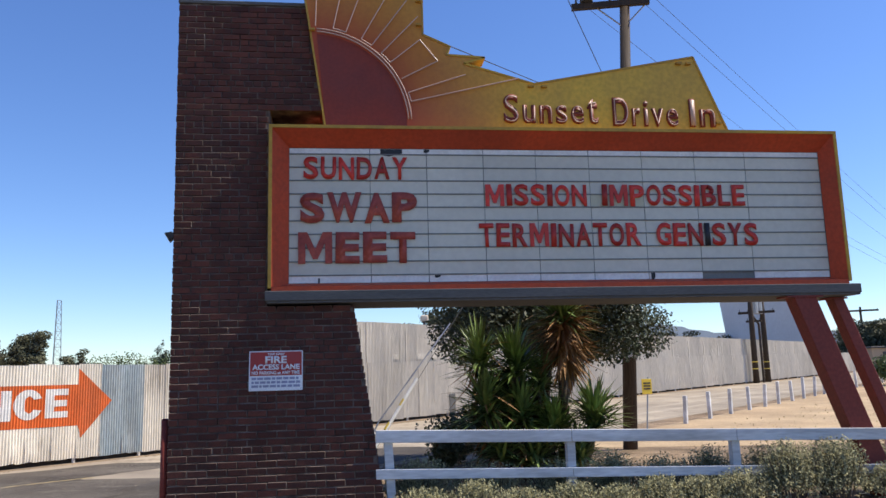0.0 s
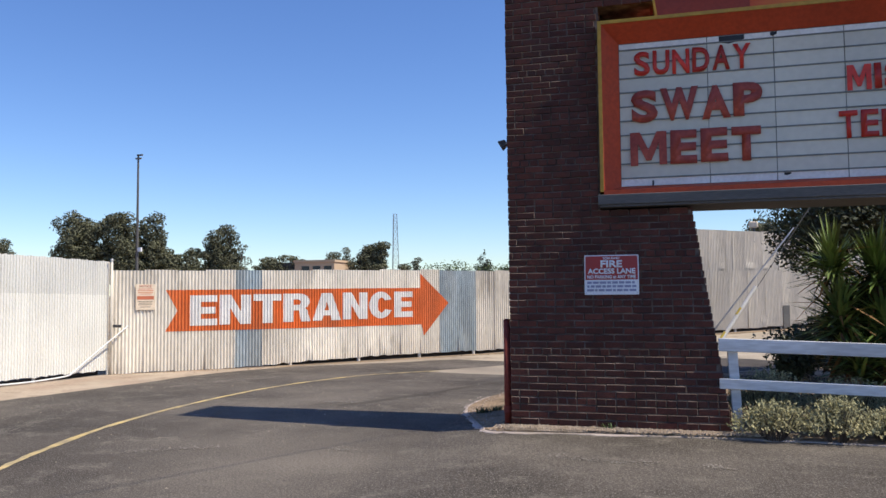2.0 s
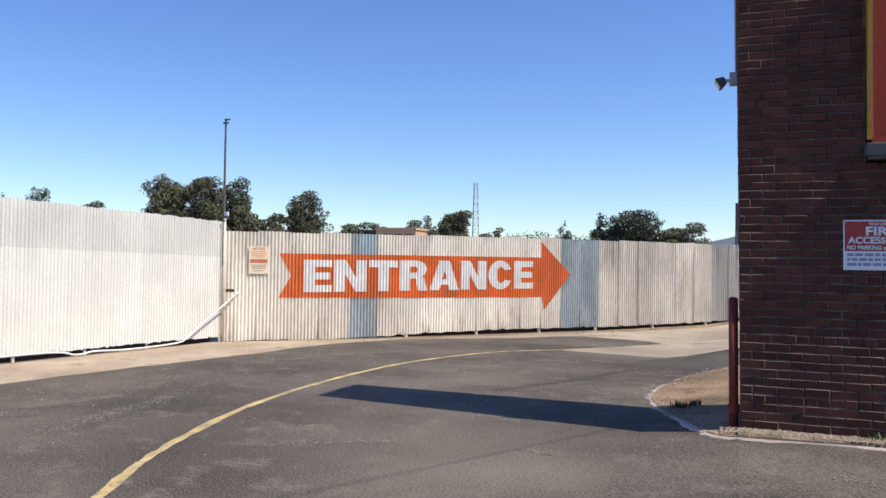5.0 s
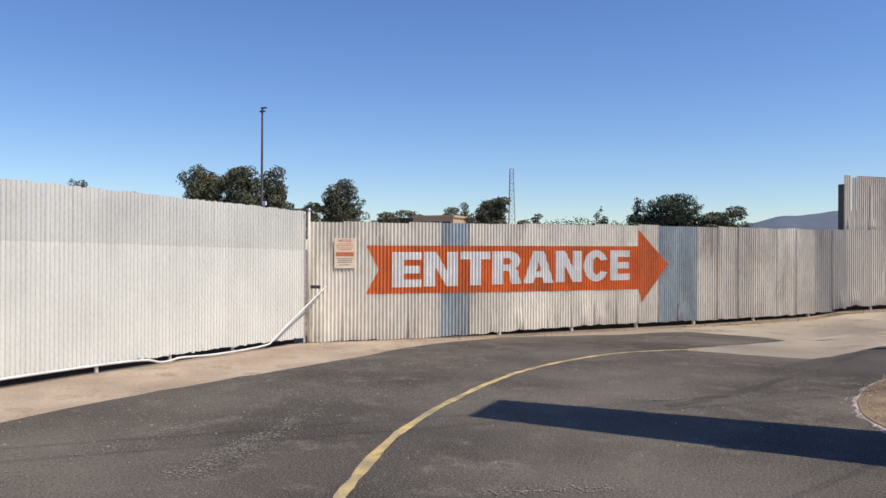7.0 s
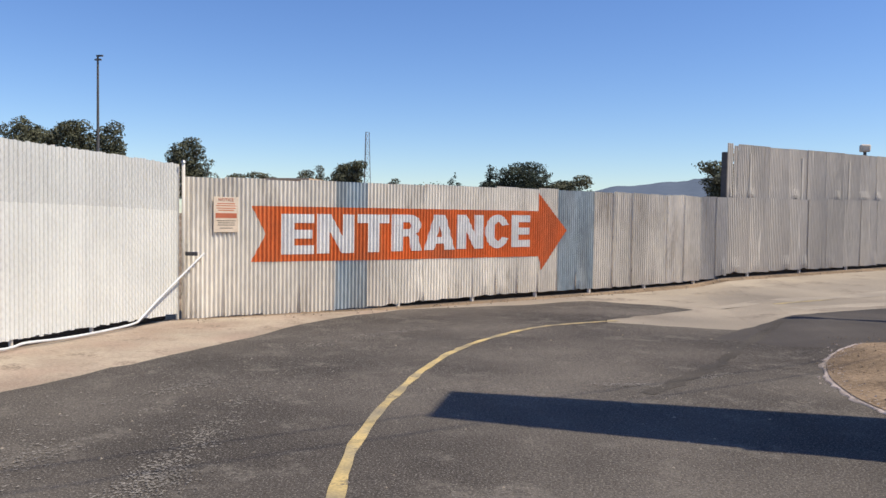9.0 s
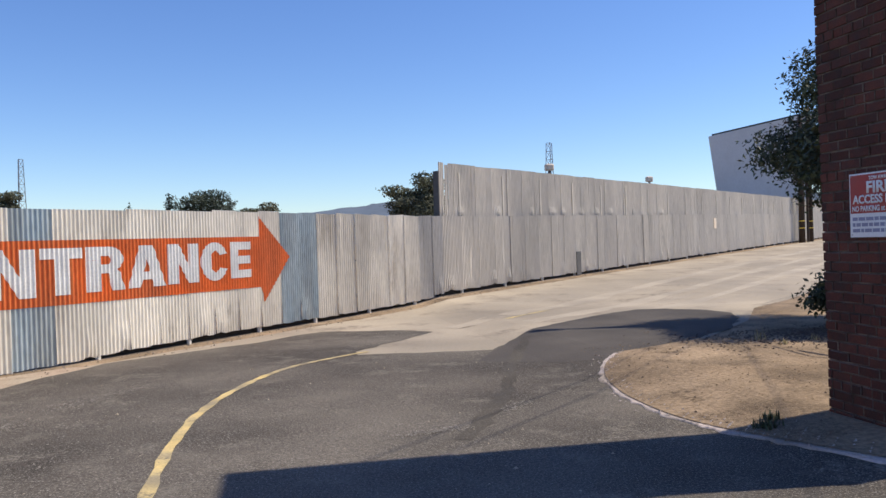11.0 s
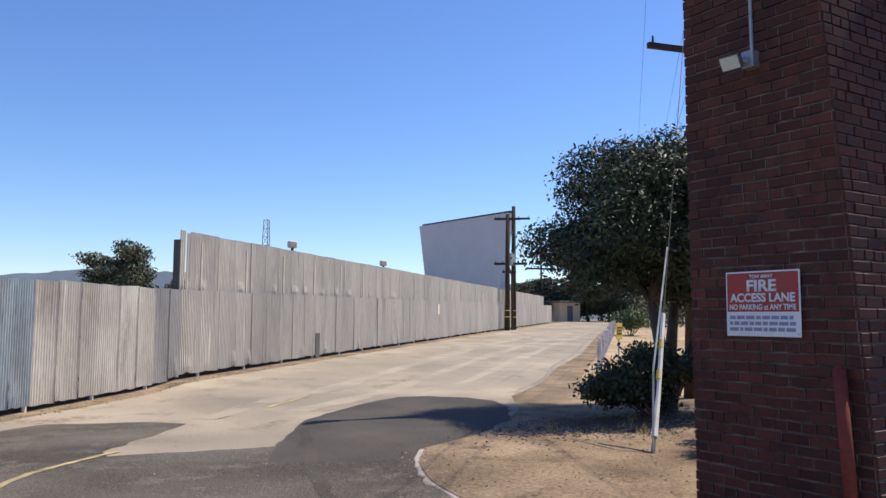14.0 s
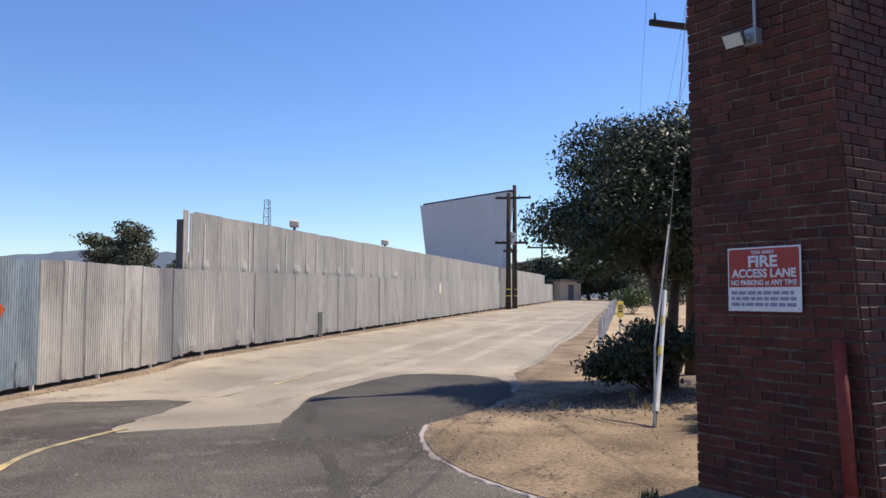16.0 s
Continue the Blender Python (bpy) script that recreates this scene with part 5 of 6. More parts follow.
for t in (1.1, 1.6):
    part("band", tube([gn * t, gn * (t + 0.14)], 0.031, 8), M["guard_y"], guard, "yellow band")
part("second_wire", tube([(-0.05, -0.05, -0.05), Vector((-0.05, -0.05, -0.05)).lerp(gd, 0.1) + Vector((-0.1, 0, 0.12)), gd * 0.3 + Vector((-0.02, 0, 0))], 0.014, 5), M["steel"], guy)
part("anchor", tube([(-0.1, -0.08, -0.1), gn * 0.3], [0.03, 0.025], 6), M["fascia"], guy)

p2 = thing("utility_pole", "pair of dark wooden utility poles with a transformer platform", "utility pole", at=(29.87, 55.74, gz(29.87, 55.74)))
part("shaft", tube([(0, 0, -0.2), (0.05, 0, 9.0)], [0.22, 0.15], 10), M["wood_pole"], p2, smooth=True)
part("shaft", tube([(1.7, 1.4, -0.2), (1.7, 1.4, 9.9)], [0.22, 0.15], 10), M["wood_pole"], p2, smooth=True)
for sh, (bx, by) in zip(list(p2.children), ((0, 0), (1.7, 1.4))):
    for z in (1.0, 1.5):
        part("band", tube([(bx, by, z), (bx, by, z + 0.07)], 0.222, 10), M["guard_y"], sh, "yellow marker band")
part("riser", tube([(0.85, 0.5, -0.2), (0.85, 0.5, 4.3), (0.2, 0.1, 4.9)], 0.09, 8), M["wood_pole"], p2)
crossarm(p2, (0.85, 0.7, 5.2), (0.77, -0.63), 1.3, 1.3, 0.09, 5)
crossarm(p2, (0.2, 0.1, 4.5), (0.77, -0.63), 0.5, 0.6, 0.07, 2)
crossarm(p2, (0, 0, 8.6), (0.77, -0.63), 1.0, 1.0, 0.08)
crossarm(p2, (1.7, 1.4, 8.9), (0.77, -0.63), 1.3, 1.3, 0.08)
for dx, dy in ((0.6, 0.5), (1.2, 1.0)):
    part("transformer", tube([(dx, dy, 5.1), (dx, dy, 6.0)], 0.28, 10), M["steel"], p2)
p3 = thing("utility_pole", "distant wooden utility pole beyond the field", "utility pole", at=(69, 99, gz(69, 99)))
part("shaft", tube([(0, 0, -0.2), (0, 0, 8.3)], [0.2, 0.14], 8), M["wood_pole"], p3)
crossarm(p3, (0, 0, 7.8), (1, -0.5), 2.2, 2.2, 0.12)


def wire(name, a, b, sag, r=0.008, label="thin dark overhead wire"):
    a, b = Vector(a), Vector(b)
    pts = [a.lerp(b, t / 12) - Vector((0, 0, sag * 4 * (t / 12) * (1 - t / 12))) for t in range(13)]
    return tagged(part(name, tube(pts, r, 4), M["black"]), label, "wire", "overhead wires")


wire("overhead_wire", (5.85, 18.75, 10.98), (77.5, 89.0, 9.5), 0.5, 0.006)
wire("overhead_wire", (7.2, 18.35, 10.98), (78.6, 88.6, 9.5), 0.5, 0.006)
wire("overhead_wire", (7.55, 18.25, 10.98), (79.2, 88.3, 9.5), 0.5, 0.006)
wire("overhead_wire", (6.9, 18.4, 7.6), (79.5, 90.5, 8.6), 0.5, 0.006)
wire("overhead_wire", (7.35, 18.3, 7.6), (80.4, 90.0, 8.5), 0.5, 0.006)
wire("service_cable", (6.9, 18.4, 7.6), (-14.7, -1.85, 8.5), 1.0, 0.008, "sagging dark service cable over the driveway")
wire("service_cable", (7.35, 18.3, 7.6), (-14.3, -2.2, 8.5), 1.0, 0.008, "sagging dark service cable over the driveway")
wire("service_cable", (6.9, 18.4, 7.5), (-5.5, -5.2, 8.0), 0.1, 0.008, "dark service cable over the driveway")

# ---- roadside posts and warning sign ----
ws = thing("warning_sign", "small yellow warning sign on a thin leaning post", "sign", at=(8.6, 22.7, gz(8.6, 22.7)))
part("post", tube([(-0.1, -0.1, -0.1), (0.12, 0.1, 1.62)], 0.022, 6), M["steel"], ws)
bm = bevelled(boxes((-0.18, -0.012, 1.15, 0.18, 0.0, 1.58)), 0.006, 1)
part("plate", moved(bm, Matrix.Translation((0.03, 0, 0)) @ Euler((0, 0, radians(18))).to_matrix().to_4x4()), M["warn"], ws)
for z in (1.44, 1.36, 1.28):
    part("print_line", moved(boxes((-0.12, -0.02, z, 0.12, -0.012, z + 0.04)), Matrix.Translation((0.03, 0, 0)) @ Euler((0, 0, radians(18))).to_matrix().to_4x4()), M["black"], ws)
pf = thing("post_fence", "row of leaning white wooden posts along the road", "fence")
rng = random.Random(14)
PF0, PF1 = Vector((11.3, 26.3)), Vector((40, 54.5))
dpf = (PF1 - PF0).normalized()
s = 0.0
while s < (PF1 - PF0).length:
    p = PF0 + dpf * s
    g = gz(p.x, p.y)
    bm = boxes((-0.075, -0.06, -0.1, 0.075, 0.06, rng.uniform(0.9, 1.02)))
    bevelled(bm, 0.012, 1)
    ob = part("post", bm, M["white_wood"], pf)
    ob.matrix_world = Matrix.Translation((p.x, p.y, g)) @ Euler((radians(rng.uniform(-4, 4)), radians(rng.uniform(-5, 5)), radians(45))).to_matrix().to_4x4()
    s += rng.uniform(1.9, 2.3)

FAR = 0.7


def far(x, y, z=0.0, reach=0.7, turn=0.0052):
    """Sets a place of the far skyline at its true distance."""
    u, v = reach * (x + 0.9), reach * (y - 1.4)
    return (-0.9 + u + turn * v, 1.4 + v - turn * u, 1.52 + reach * (z - 1.52))


# ---- cinema screen, far buildings, masts ----
sc_ = thing("cinema_screen", "huge white outdoor cinema screen, wider at the top", "screen")
SL, SR = Vector((55.2, 109.9)), Vector((58.0, 91.6))
bm = bmesh.new()
sd = (SR - SL).normalized()
sn = Vector((-sd.y, sd.x)) * -1.0
quads = []
for off in (0, 1.2):
    for p, z in ((SL + sd * 2.4, 2.5), (SR - sd * 1.6, 2.5), (SR, 15.75), (SL, 15.45)):
        q = p - sn * off * -1
        quads.append(bm.verts.new((q.x, q.y, z)))
for f in ((0, 1, 2, 3), (7, 6, 5, 4), (0, 4, 5, 1), (1, 5, 6, 2), (2, 6, 7, 3), (3, 7, 4, 0)):
    bm.faces.new([quads[i] for i in f])
bmesh.ops.recalc_face_normals(bm, faces=bm.faces)
part("screen_face", bm, M["screen"], sc_)
part("top_trim", tube([(SL.x - 0.3, SL.y, 15.55), (SR.x - 0.3, SR.y, 15.85)], 0.36, 4), M["black"], sc_, "dark top trim")
for t in (0.25, 0.75):
    p = SL.lerp(SR, t)
    part("leg", tube([(p.x + 0.6, p.y, 0.9), (p.x + 0.6, p.y, 3.2)], 0.3, 6), M["fascia"], sc_)

hut = thing("hut", "small plain tan hut at the end of the road", "hut", at=(60, 84, gz(60, 84)))
part("wall", boxes((-1.7, -1.5, -0.2, 1.7, 1.5, 2.4)), M["stucco"], hut)
part("roof", bevelled(boxes((-2.0, -1.8, 2.4, 2.0, 1.8, 2.6)), 0.05, 1), M["fascia"], hut)
part("door", boxes((-0.45, -1.53, 0, 0.45, -1.5, 2.0)), M["fascia"], hut)

bld = thing("far_building", "low beige flat-roofed building behind the trees", "building", at=far(-66, 136.5, 1.5))
bld.scale = (FAR, FAR, FAR)
# The wing's shaded look comes from its dark grey colour.
part("wing", boxes((-4.5, -3, 0, 1.2, 6, 6.0)), M["fascia"], bld, "wing with its shade painted as dark grey")
part("wall", boxes((1.2, -4, 0, 9.0, 6, 5.9)), M["stucco"], bld, "beige stucco wall")
part("parapet", boxes((1.0, -4.2, 5.9, 9.2, 6.2, 6.3)), M["stucco"], bld)
for x in (2.6, 4.8, 7.0):
    part("window", boxes((x, -4.06, 4.4, x + 1.5, -3.95, 5.2)), M["dark_glass"], bld)


def lattice(label, x, y, h, w=1.6):
    t = thing("lattice_tower", label, "tower", "radio towers", at=(x, y, 0.8))
    corners = [Vector((math.cos(a), math.sin(a), 0)) for a in (0.4, 0.4 + math.tau / 3, 0.4 + 2 * math.tau / 3)]
    for c in corners:
        part("leg", tube([c * w * 0.5, c * w * 0.22 + Vector((0, 0, h))], 0.055, 4), M["steel"], t)
    bm = bmesh.new()
    n = int(h / 1.1)
    for i in range(n):
        z0, z1 = h * i / n, h * (i + 1) / n
        r0, r1 = w * (0.5 - 0.28 * i / n), w * (0.5 - 0.28 * (i + 1) / n)
        for k in range(3):
            a, b = corners[k], corners[(k + 1) % 3]
            add_tube(bm, [a * r0 + Vector((0, 0, z0)), b * r1 + Vector((0, 0, z1))], 0.03, 3, False)
            add_tube(bm, [a * r1 + Vector((0, 0, z1)), b * r1 + Vector((0, 0, z1))], 0.03, 3, False)
    part("bracing", bm, M["steel"], t)
    return t


lattice("thin grey lattice radio tower behind the trees", -40.2, 118.7, 13.3)
lattice("thin grey lattice tower beyond the high fence", 30.3, 110.7, 14.0, 2.0)
mast = thing("light_mast", "tall thin dark mast with small fittings on top", "mast", at=(-51.5, 70.3, 0.85))
mast.scale = (0.58, 0.58, 0.58)
part("shaft", tube([(0, 0, 0), (0, 0, 26)], [0.28, 0.16], 8), M["fascia"], mast)
part("fitting", boxes((-0.5, -0.15, 25.4, 0.6, 0.15, 25.65)), M["fascia"], mast)
part("fitting", boxes((-0.2, -0.15, 26.0, 0.9, 0.15, 26.25)), M["fascia"], mast)
part("lamp", boxes((0.2, -0.2, 9.0, 0.9, 0.2, 9.7)), M["sign_white"], mast)
for s in (7.5, 17.0):
    p, nn, _ = fence_at(SEGL[3] + s)
    q = p - nn * 0.6
    fl2 = thing("yard_light", "small floodlight on a post behind the high fence", "floodlight", "yard lights", at=(q.x, q.y, 0))
    part("post", tube([(0, 0, gz(q.x, q.y)), (0, 0, 4.0)], 0.05, 6), M["fascia"], fl2)
    part("lamp", bevelled(boxes((-0.16, -0.1, 3.95, 0.16, 0.12, 4.2)), 0.05, 2), M["notice"], fl2)

# ---- background trees ----


def far_crown(kind, x, y, g, h, r, rng):
    """Clumps of a far crown: tiers for a conifer, umbrella-like heads on several limbs for a eucalyptus."""
    out = []
    if kind == "c":
        for t in range(8):
            u = t / 7
            rr = r * (1.02 - 0.78 * u) * rng.uniform(0.75, 1.15)
            for k in range(5 if u < 0.7 else 2):
                a = rng.random() * math.tau
                d = rr * rng.uniform(0.35, 0.85)
                out.append(((x + d * math.cos(a), y + d * math.sin(a), g + h * (0.2 + 0.72 * u) + rng.uniform(-0.03, 0.03) * h), (rr * 0.55, rr * 0.55, h * 0.11)))
        out.append(((x + 0.1 * r, y, g + h * 0.95), (r * 0.12, r * 0.12, h * 0.05)))
        return out
    heads = 5 if r > 2.2 else 3
    for k in range(heads):
        a = (k + rng.uniform(-0.3, 0.3)) / heads * math.tau
        d = r * rng.uniform(0.25, 0.68)
        top = g + h * (rng.uniform(0.78, 0.97) if k else 0.985)
        cx, cy = x + d * math.cos(a), y + d * math.sin(a)
        for j in range(5):
            v = j / 4
            rr = r * rng.uniform(0.32, 0.48) * (1 - 0.25 * v)
            out.append(((cx + rng.uniform(-0.3, 0.3) * r, cy + rng.uniform(-0.3, 0.3) * r, top - h * (0.05 + 0.34 * v)), (rr, rr, h * rng.uniform(0.06, 0.09))))
    for k in range(11):
        a = rng.random() * math.tau
        out.append(((x + 0.45 * r * math.cos(a), y + 0.45 * r * math.sin(a), g + h * rng.uniform(0.25, 0.6)), (r * 0.46, r * 0.46, h * 0.13)))
    return out


for i, (x, y, top, w, kind) in enumerate((
        (-116, 97.5, 11.8, 2.4, "c"), (-112.3, 101.8, 13.2, 3.2, "e"), (-107.3, 107, 11.2, 5, "e"), (-98.6, 115, 16.2, 6.0, "e"), (-95.8, 117.4, 15.6, 5.5, "e"), (-92.6, 119.9, 16.4, 6.8, "e"), (-88.3, 123.2, 16.5, 5.0, "e"),
        (-91, 121.2, 11, 8, "e"), (-84, 126, 10.2, 7, "e"), (-78.6, 130.2, 14.6, 5.6, "e"), (-76.2, 131.4, 11.0, 4.4, "e"), (-69, 135, 8.8, 7, "e"), (-59.3, 139.6, 10.4, 3.6, "e"), (-56.5, 140.6, 9.2, 4.5, "e"), (-53.0, 142.2, 11.4, 5.0, "e"),
        (-46.5, 144.5, 8.4, 3.4, "e"), (-31, 148.4, 9.4, 4, "c"), (-24.0, 149.4, 11.0, 6, "c"), (-18.6, 150.2, 12.0, 8.5, "e"), (-10.8, 151.8, 9.6, 8, "e"),
        (12.3, 115.5, 11.4, 8.6, "e"), (20, 114, 6.8, 4, "e"), (48, 110.7, 7.4, 5, "e"), (55, 108.5, 7.2, 4.5, "e"), (58.5, 107, 6.4, 3, "c"), (76, 108, 8.2, 8, "e"), (84, 102, 7.0, 9, "e"), (92, 97, 6.0, 9, "e"), (66, 92, 6.0, 7, "e"), (72, 88, 6.5, 8, "e"), (62, 96, 4.5, 6, "e"), (60, 87, 7.0, 7, "c"), (64.5, 84, 7.6, 8, "e"), (69, 79.5, 7.2, 8, "c"), (74, 76, 6.4, 8, "e"), (80, 82, 7.5, 9, "e"))):
    m = M["leaf_con"] if kind == "c" or x == -18.6 else M["leaf_euc"]
    q = 1.0
    if x < 0:
        q = 1.0 if x > -35 else FAR
        x, y, top = far(x, y, top, q, -0.0085 if x > -35 else 0.0052)
        w *= q * 1.1
    g = gz(x, y)
    h = top - g
    lab = "dark conifer rising behind the fence" if kind == "c" else "tall grey-green eucalyptus behind the fence"
    big = w > 5 * q
    tree("background_tree", lab, (x, y, g), (x, y, g + h * 0.6), (w * 0.6, w * 0.6, h * 0.4), 12500 if big else 5500, q * (0.25 if big else 0.2), m, 500 + i, 0, 0.3, 0.22 * q, 1, group="background trees",
         extra=far_crown(kind, x, y, g, h, w * 0.58, random.Random(900 + i)))
bm = bmesh.new()
rng = random.Random(31)
hb = [(far(-47 + 3 * i, 146.5 + 0.6 * i, 4.6 + rng.uniform(-0.6, 0.8)), (1.7, 1.5, 2.1)) for i in range(7)]
leaf_cloud(bm, rng, hb, 4600, 0.18)
tagged(part("far_hedge", bm, M["leaf_hedge"]), "band of bright green hedge far behind the fence", "hedge", kind="stuff")
bm = bmesh.new()
hb = [((x, y, gz(x, y) + 1.3 + rng.uniform(-0.3, 0.6)), (2.6, 2.4, 1.9)) for x, y in ((57, 92), (61, 89.5), (65, 86.5), (68.5, 83.5), (73, 82), (50, 60), (54, 62))]
leaf_cloud(bm, rng, hb, 4600, 0.2)
tagged(part("far_shrubs", bm, M["leaf_euc"]), "band of dark shrubs at the end of the road", "shrubs", kind="stuff")
bush("round_bush", "round green bush in the dry field", 33.5, 46.5, 3.0, 3.0, 2.2, 2200, 0.12, M["leaf_hedge"], 55)

# ---- debris ----


def chips(name, label, area, n, size, material, seed, lift):
    rng = random.Random(seed)
    vs, fs = [], []
    for _ in range(n):
        x, y = area(rng)
        z = gz(x, y) + lift
        s = size * rng.uniform(0.4, 1.6)
        a = rng.random() * math.tau
        k = len(vs)
        for j in range(3):
            t = a + j * 2.1 + rng.uniform(-0.4, 0.4)
            vs.append((x + s * math.cos(t), y + s * math.sin(t), z - 0.002))
        vs.append((x + s * 0.2, y, z + s * rng.uniform(0.35, 0.8)))
        fs += [(k, k + 1, k + 3), (k + 1, k + 2, k + 3), (k + 2, k, k + 3)]
    me = bpy.data.meshes.new(name)
    me.from_pydata(vs, [], fs)
    me.update()
    return tagged(link(name, me, material), label, "debris", kind="stuff")


def on_bed(r):
    while True:
        x, y = r.uniform(-2.8, 3.5), r.uniform(10.2, 16.2)
        if not (-2.0 < x < 0.7 and y < 11.6) and not (x < -2.2 and (y < 10.8 or y > 14.2)):
            return x, y


chips("pebbles", "scattered pebbles and clods on the dirt", on_bed, 1100, 0.01, M["dirt"], 71, 0.032)
chips("twigs", "dark bark chips and dry leaves on the dirt", on_bed, 170, 0.013, M["bark"], 72, 0.033)
# Leaf litter, laid extra thick so its dark colour deepens the tree's shadow.
chips("leaf_litter", "dark leaf litter under the tree, thickened to deepen its shade", lambda r: (r.gauss(1.9, 1.1), r.gauss(15.9, 0.55)), 2600, 0.018, M["bark"], 76, 0.034)
chips("road_grit", "loose pale grit on the asphalt", lambda r: (r.uniform(-10, -3.2), r.uniform(3, 19)), 200, 0.012, M["old_road"], 73, 0.012)
chips("kerb_crumbs", "crumbled pale paint and grit beside the kerb", lambda r: (lambda p, o: (p.x + o, p.y + abs(o)))(KERB[r.randrange(10, len(KERB) - 1)].lerp(KERB[-1], 0.0), r.gauss(0.08, 0.1)), 700, 0.012, M["kerb"], 77, 0.03)
chips("foot_gravel", "loose gravel at the foot of the pylon", lambda r: (r.uniform(-2.0, 1.0), r.uniform(9.75, 9.99)), 1500, 0.015, M["verge"], 74, 0.056)
chips("fence_foot_grit", "grit and clods along the foot of the fence", lambda r: (lambda s, o: (fence_at(s)[0].x + fence_at(s)[1].x * o, fence_at(s)[0].y + fence_at(s)[1].y * o))(r.uniform(0, 30), r.uniform(0.05, 0.7)), 500, 0.022, M["gravel"], 75, 0.006)


def tuft(x, y, h, n, material, seed, label, name="weed", z=None):
    rng = random.Random(seed)
    bm = bmesh.new()
    for _ in range(n):
        a = rng.random() * math.tau
        el = rng.uniform(0.6, 1.5)
        d = Vector((math.cos(a) * math.cos(el), math.sin(a) * math.cos(el), math.sin(el)))
        side = Vector((-math.sin(a), math.cos(a), 0)) * 0.006
        L = h * rng.uniform(0.5, 1.1)
        o = Vector((rng.gauss(0, 0.04), rng.gauss(0, 0.04), -0.01))
        m_ = o + d * L * 0.55
        t_ = o + d * L + Vector((d.x, d.y, -0.4)) * L * 0.15
        v = [bm.verts.new(o - side), bm.verts.new(o + side), bm.verts.new(m_ + side), bm.verts.new(m_ - side), bm.verts.new(t_)]
        bm.faces.new(v[:4])
        bm.faces.new((v[3], v[2], v[4]))
    ob = part(name, bm, material)
    ob.location = (x, y, (gz(x, y) + 0.03) if z is None else z)
    return tagged(ob, label, "weed", "weeds")


tuft(-0.72, 9.93, 0.1, 22, M["leaf_hedge"], 1, "small green weed at the foot of the pylon", z=0.05)
tuft(-2.45, 11.35, 0.1, 90, M["leaf_dark"], 2, "low dark weed beside the kerb")
tuft(-2.3, 11.5, 0.09, 70, M["leaf_dark"], 3, "low dark weed beside the kerb")
for i in range(9):
    r = random.Random(i + 60)
    tuft(r.uniform(0.2, 3.0), r.uniform(14.5, 16.2), r.uniform(0.08, 0.2), 16, M["grass"], 40 + i, "dry weed stalks in the dirt")
bm = bmesh.new()
rng = random.Random(99)
for _ in range(1400):
    t = rng.random()
    x = rng.uniform(9, 45)
    y = 24 + (x - 9) * 0.97 - rng.uniform(1.5, 16)
    z = gz(x, y)
    h = rng.uniform(0.02, 0.09)
    a = rng.random() * math.tau
    sx, sy = 0.02 * math.cos(a), 0.02 * math.sin(a)
    bm.faces.new([bm.verts.new((x - sx, y - sy, z)), bm.verts.new((x + sx, y + sy, z)), bm.verts.new((x + rng.uniform(-0.06, 0.06), y + rng.uniform(-0.06, 0.06), z + h))])
tagged(part("dry_grass", bm, M["grass"]), "thin dry grass over the field", "grass", kind="stuff")

# ---- hills ----
bm = bmesh.new()
HILL = ((-4, 0.6), (-2, 1.7), (-0.65, 2.12), (1, 2.45), (2.3, 2.5), (4, 2.7), (5.6, 2.84), (7.6, 3.12), (10, 3.1), (13.6, 3.05), (17, 3.4), (20, 3.6), (21.3, 3.45), (22.9, 3.3), (24.6, 2.9), (26.6, 2.6), (33, 2.4), (36, 2.5), (38.4, 2.67), (39.6, 2.5), (46, 2.4), (55, 2.2), (70, 1.8), (90, 1.0), (110, 0))
rng = random.Random(2)
lo, hi = [], []
for a10 in range(-40, 1101, 4):
    a = a10 / 10
    e = lerp_table(a, HILL) + 0.10 * noise.noise((a * 0.9, 0, 0)) + 0.05 * noise.noise((a * 3.1, 5, 0))
    d = Vector((math.sin(radians(a)), math.cos(radians(a))))
    lo.append(bm.verts.new((d.x * 1500, d.y * 1500, -5)))
    hi.append(bm.verts.new((d.x * 2100, d.y * 2100, max(0.0, 2100 * math.tan(radians(max(0, e)))))))
for i in range(len(lo) - 1):
    bm.faces.new((lo[i], lo[i + 1], hi[i + 1], hi[i]))
tagged(part("backdrop_hills", bm, M["hill"], smooth=True), "low hills on the horizon, painted in a hazy blue-grey", "hills", kind="structure")

# ---- bricks of the pylon, nearest as single pieces ----
COURSE, BL, JOINT = 0.0785, 0.215, 0.011


def brick_mesh(name, length):
    """A brick with a weathered mortar fillet along its top and one end."""
    bm = bmesh.new()
    w, h = length / 2, (COURSE - JOINT) / 2
    rings = []
    for y, x0, x1, z0, z1 in ((-0.010, -w + 0.002, w - 0.005, -h + 0.002, h - 0.005), (-0.003, -w, w, -h, h), (0.03, -w, w, -h, h)):
        rings.append([bm.verts.new(p) for p in ((x0, y, z0), (x1, y, z0), (x1, y, z1), (x0, y, z1))])
    bm.faces.new(rings[0])
    for n_, (r0, r1) in enumerate(zip(rings, rings[1:])):
        for k in range(4):
            f = bm.faces.new((r0[k], r1[k], r1[(k + 1) % 4], r0[(k + 1) % 4]))
            f.material_index = 1 if n_ == 0 and k in (1, 2) else 0
    bmesh.ops.recalc_face_normals(bm, faces=bm.faces)
    me = bpy.data.meshes.new(name)
    bm.to_mesh(me)
    bm.free()
    me.materials.append(M["brick"])
    me.materials.append(M["joint"])
    return me


stretcher, header = brick_mesh("brick", BL - JOINT), brick_mesh("brick_end", BL / 2 - JOINT)
joined_v, joined_f, joined_m = [], [], []
rng = random.Random(77)
count = 0
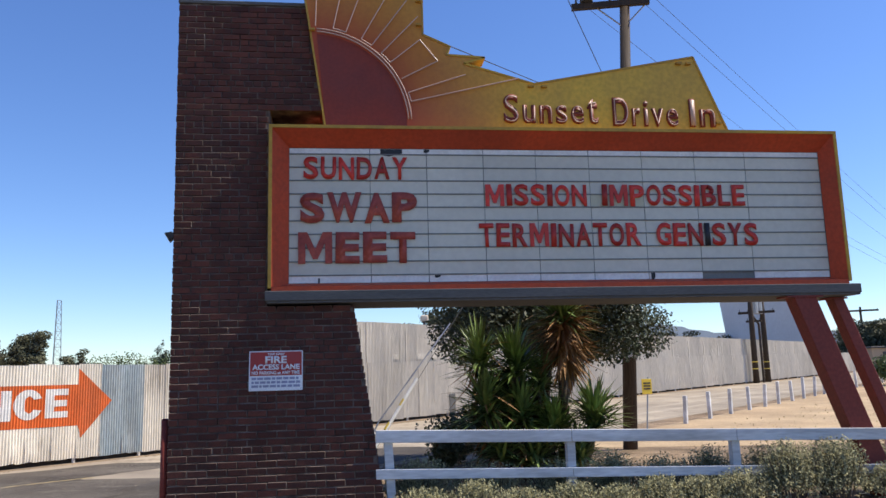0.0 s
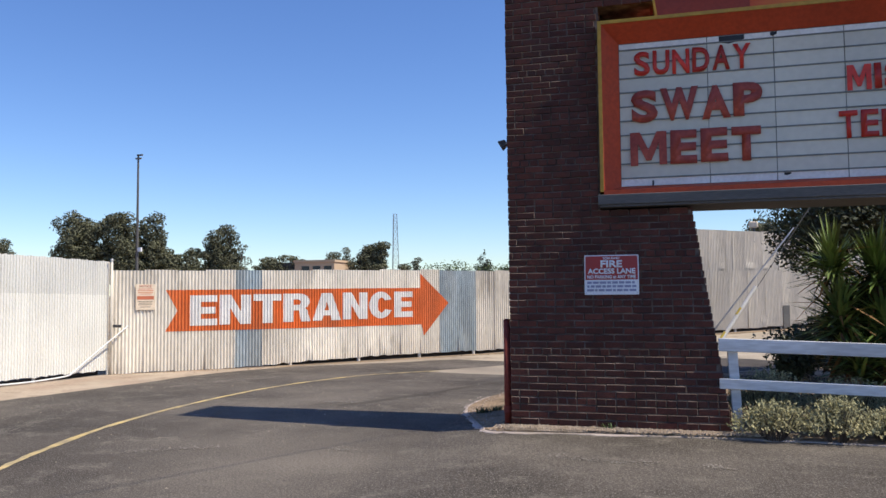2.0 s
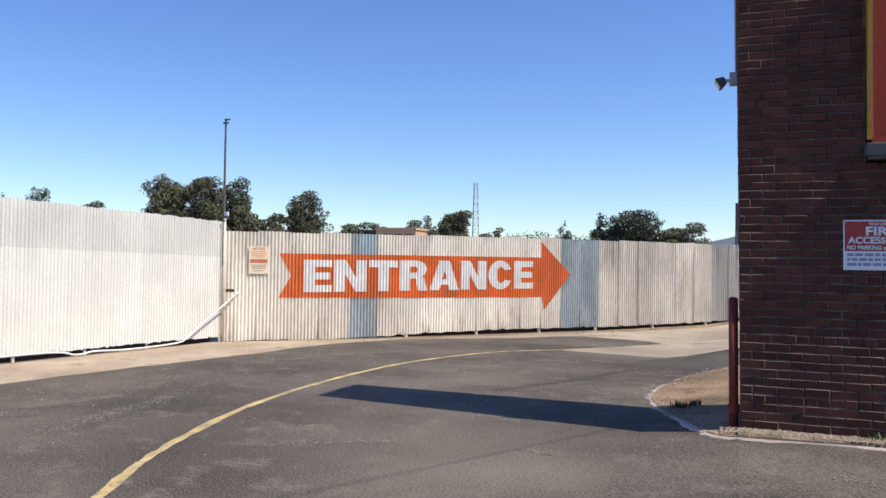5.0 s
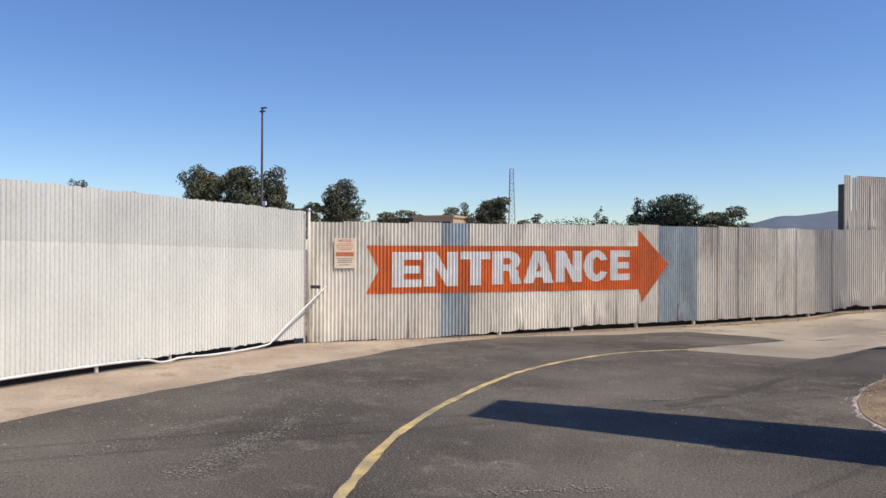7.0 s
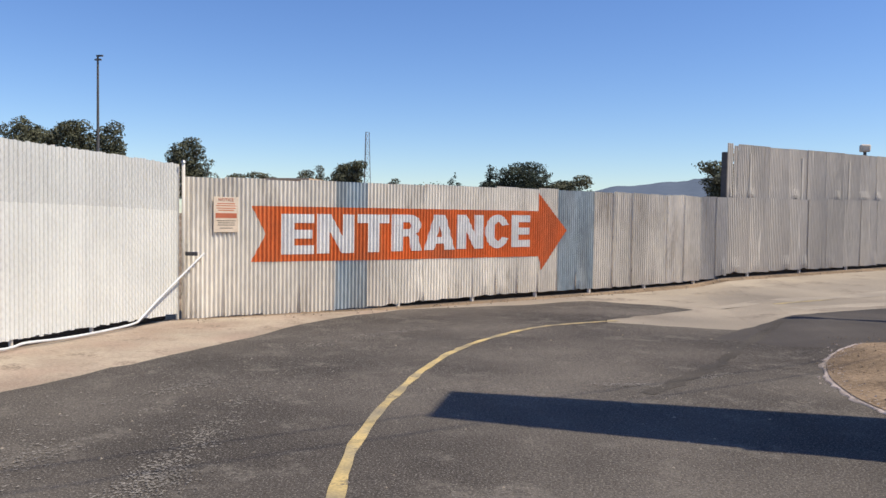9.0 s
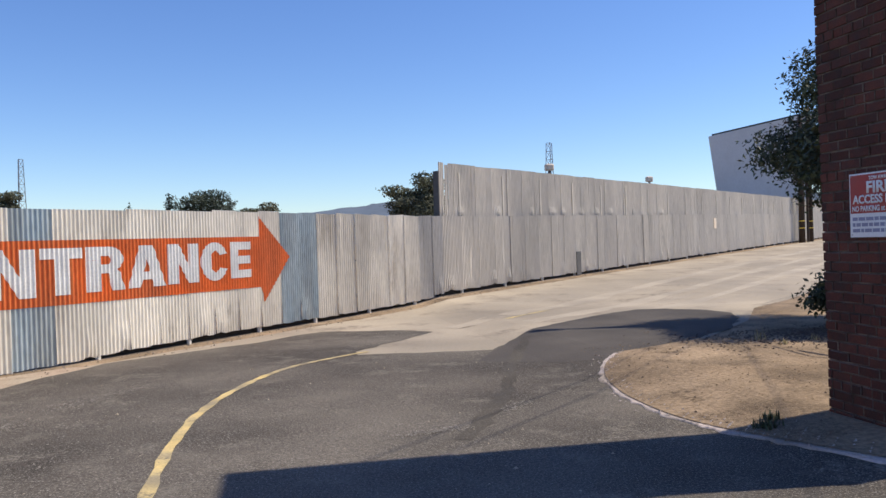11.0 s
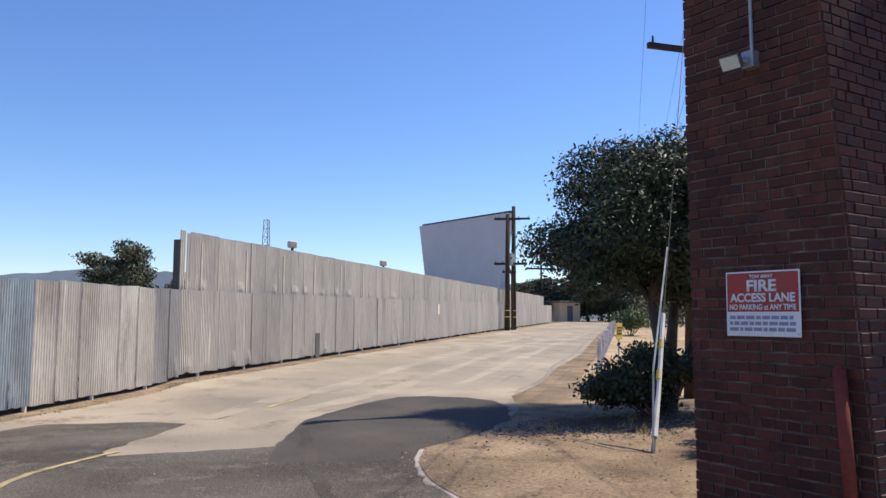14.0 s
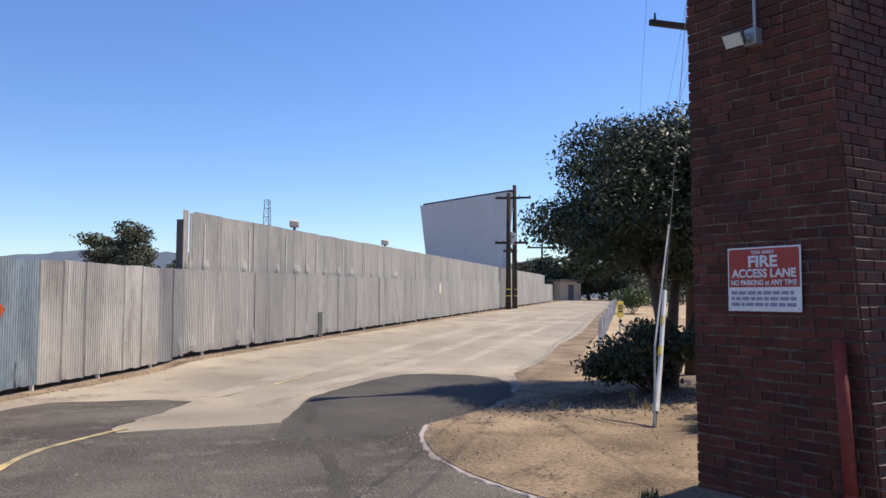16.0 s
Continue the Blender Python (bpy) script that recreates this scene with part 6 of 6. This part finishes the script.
NOTCH = (MX0 - 0.02, 2.47, 4.93)


def lay(m, length, single):
    """One brick with its face at the pose m: a part of its own, or into the joined run."""
    global count
    m = m @ Matrix.Translation((0, rng.uniform(-0.006, 0.003), rng.uniform(-0.002, 0.002))) @ Euler((0, radians(rng.uniform(-0.5, 0.5)), radians(rng.uniform(-0.8, 0.8)))).to_matrix().to_4x4()
    me = stretcher if length > 0.15 else header
    full = (BL if length > 0.15 else BL / 2) - JOINT
    m = m @ Matrix.Diagonal((length / full, 1, 1, 1))
    if single and count < 300:
        ob = link("brick", me, None, pylon)
        ob.matrix_world = m
        count += 1
    else:
        k = len(joined_v)
        joined_v.extend(tuple(m @ v.co) for v in me.vertices)
        joined_f.extend(tuple(k + i for i in p.vertices) for p in me.polygons)
        joined_m.extend(p.material_index for p in me.polygons)


def course(a, b, row):
    """Cuts a run from a to b into bricks: (middle, length)."""
    unit = BL / 2 if row % 7 == 4 else BL
    x = a - (unit / 2 if row % 2 else 0)
    while x < b - 0.02:
        lo, hi = max(a, x), min(b, x + unit)
        if hi - lo > 0.05:
            yield (lo + hi) / 2, hi - lo - JOINT
        x += unit


rows = int((PYL_TOP + 0.03) / COURSE)
for row in range(rows):
    z = -0.02 + COURSE * (row + 0.5)
    xl, xr, yf = left_x(z), right_x(z), face_y(z)
    if NOTCH[1] < z < NOTCH[2]:
        xr = NOTCH[0]
    for x, ln_ in course(xl, xr, row):
        lay(pose(x, yf + 0.008, z, 0, 0, 0), ln_, 0.6 < z < 2.2)
    for y, ln_ in course(yf + 0.01, back_y(z), row + 1):
        lay(pose(xl + 0.01, y, z, 0, 0, -90), ln_, 0.6 < z < 2.2)
    for x, ln_ in course(left_x(z), right_x(z), row):
        lay(pose(x, back_y(z) - 0.01, z, 0, 0, 180), ln_, False)
    if not NOTCH[1] < z < NOTCH[2]:
        for y, ln_ in course(yf + 0.01, back_y(z), row + 1):
            lay(pose(right_x(z) - 0.01, y, z, 0, 0, 90), ln_, False)
me = bpy.data.meshes.new("brickwork")
me.from_pydata(joined_v, [], joined_f)
me.materials.append(M["brick_joined"])
me.materials.append(M["joint"])
me.polygons.foreach_set("material_index", joined_m)
me.update()
tagged(link("brickwork", me, None, pylon, "dark red bricks with raked joints"), kind="stuff")
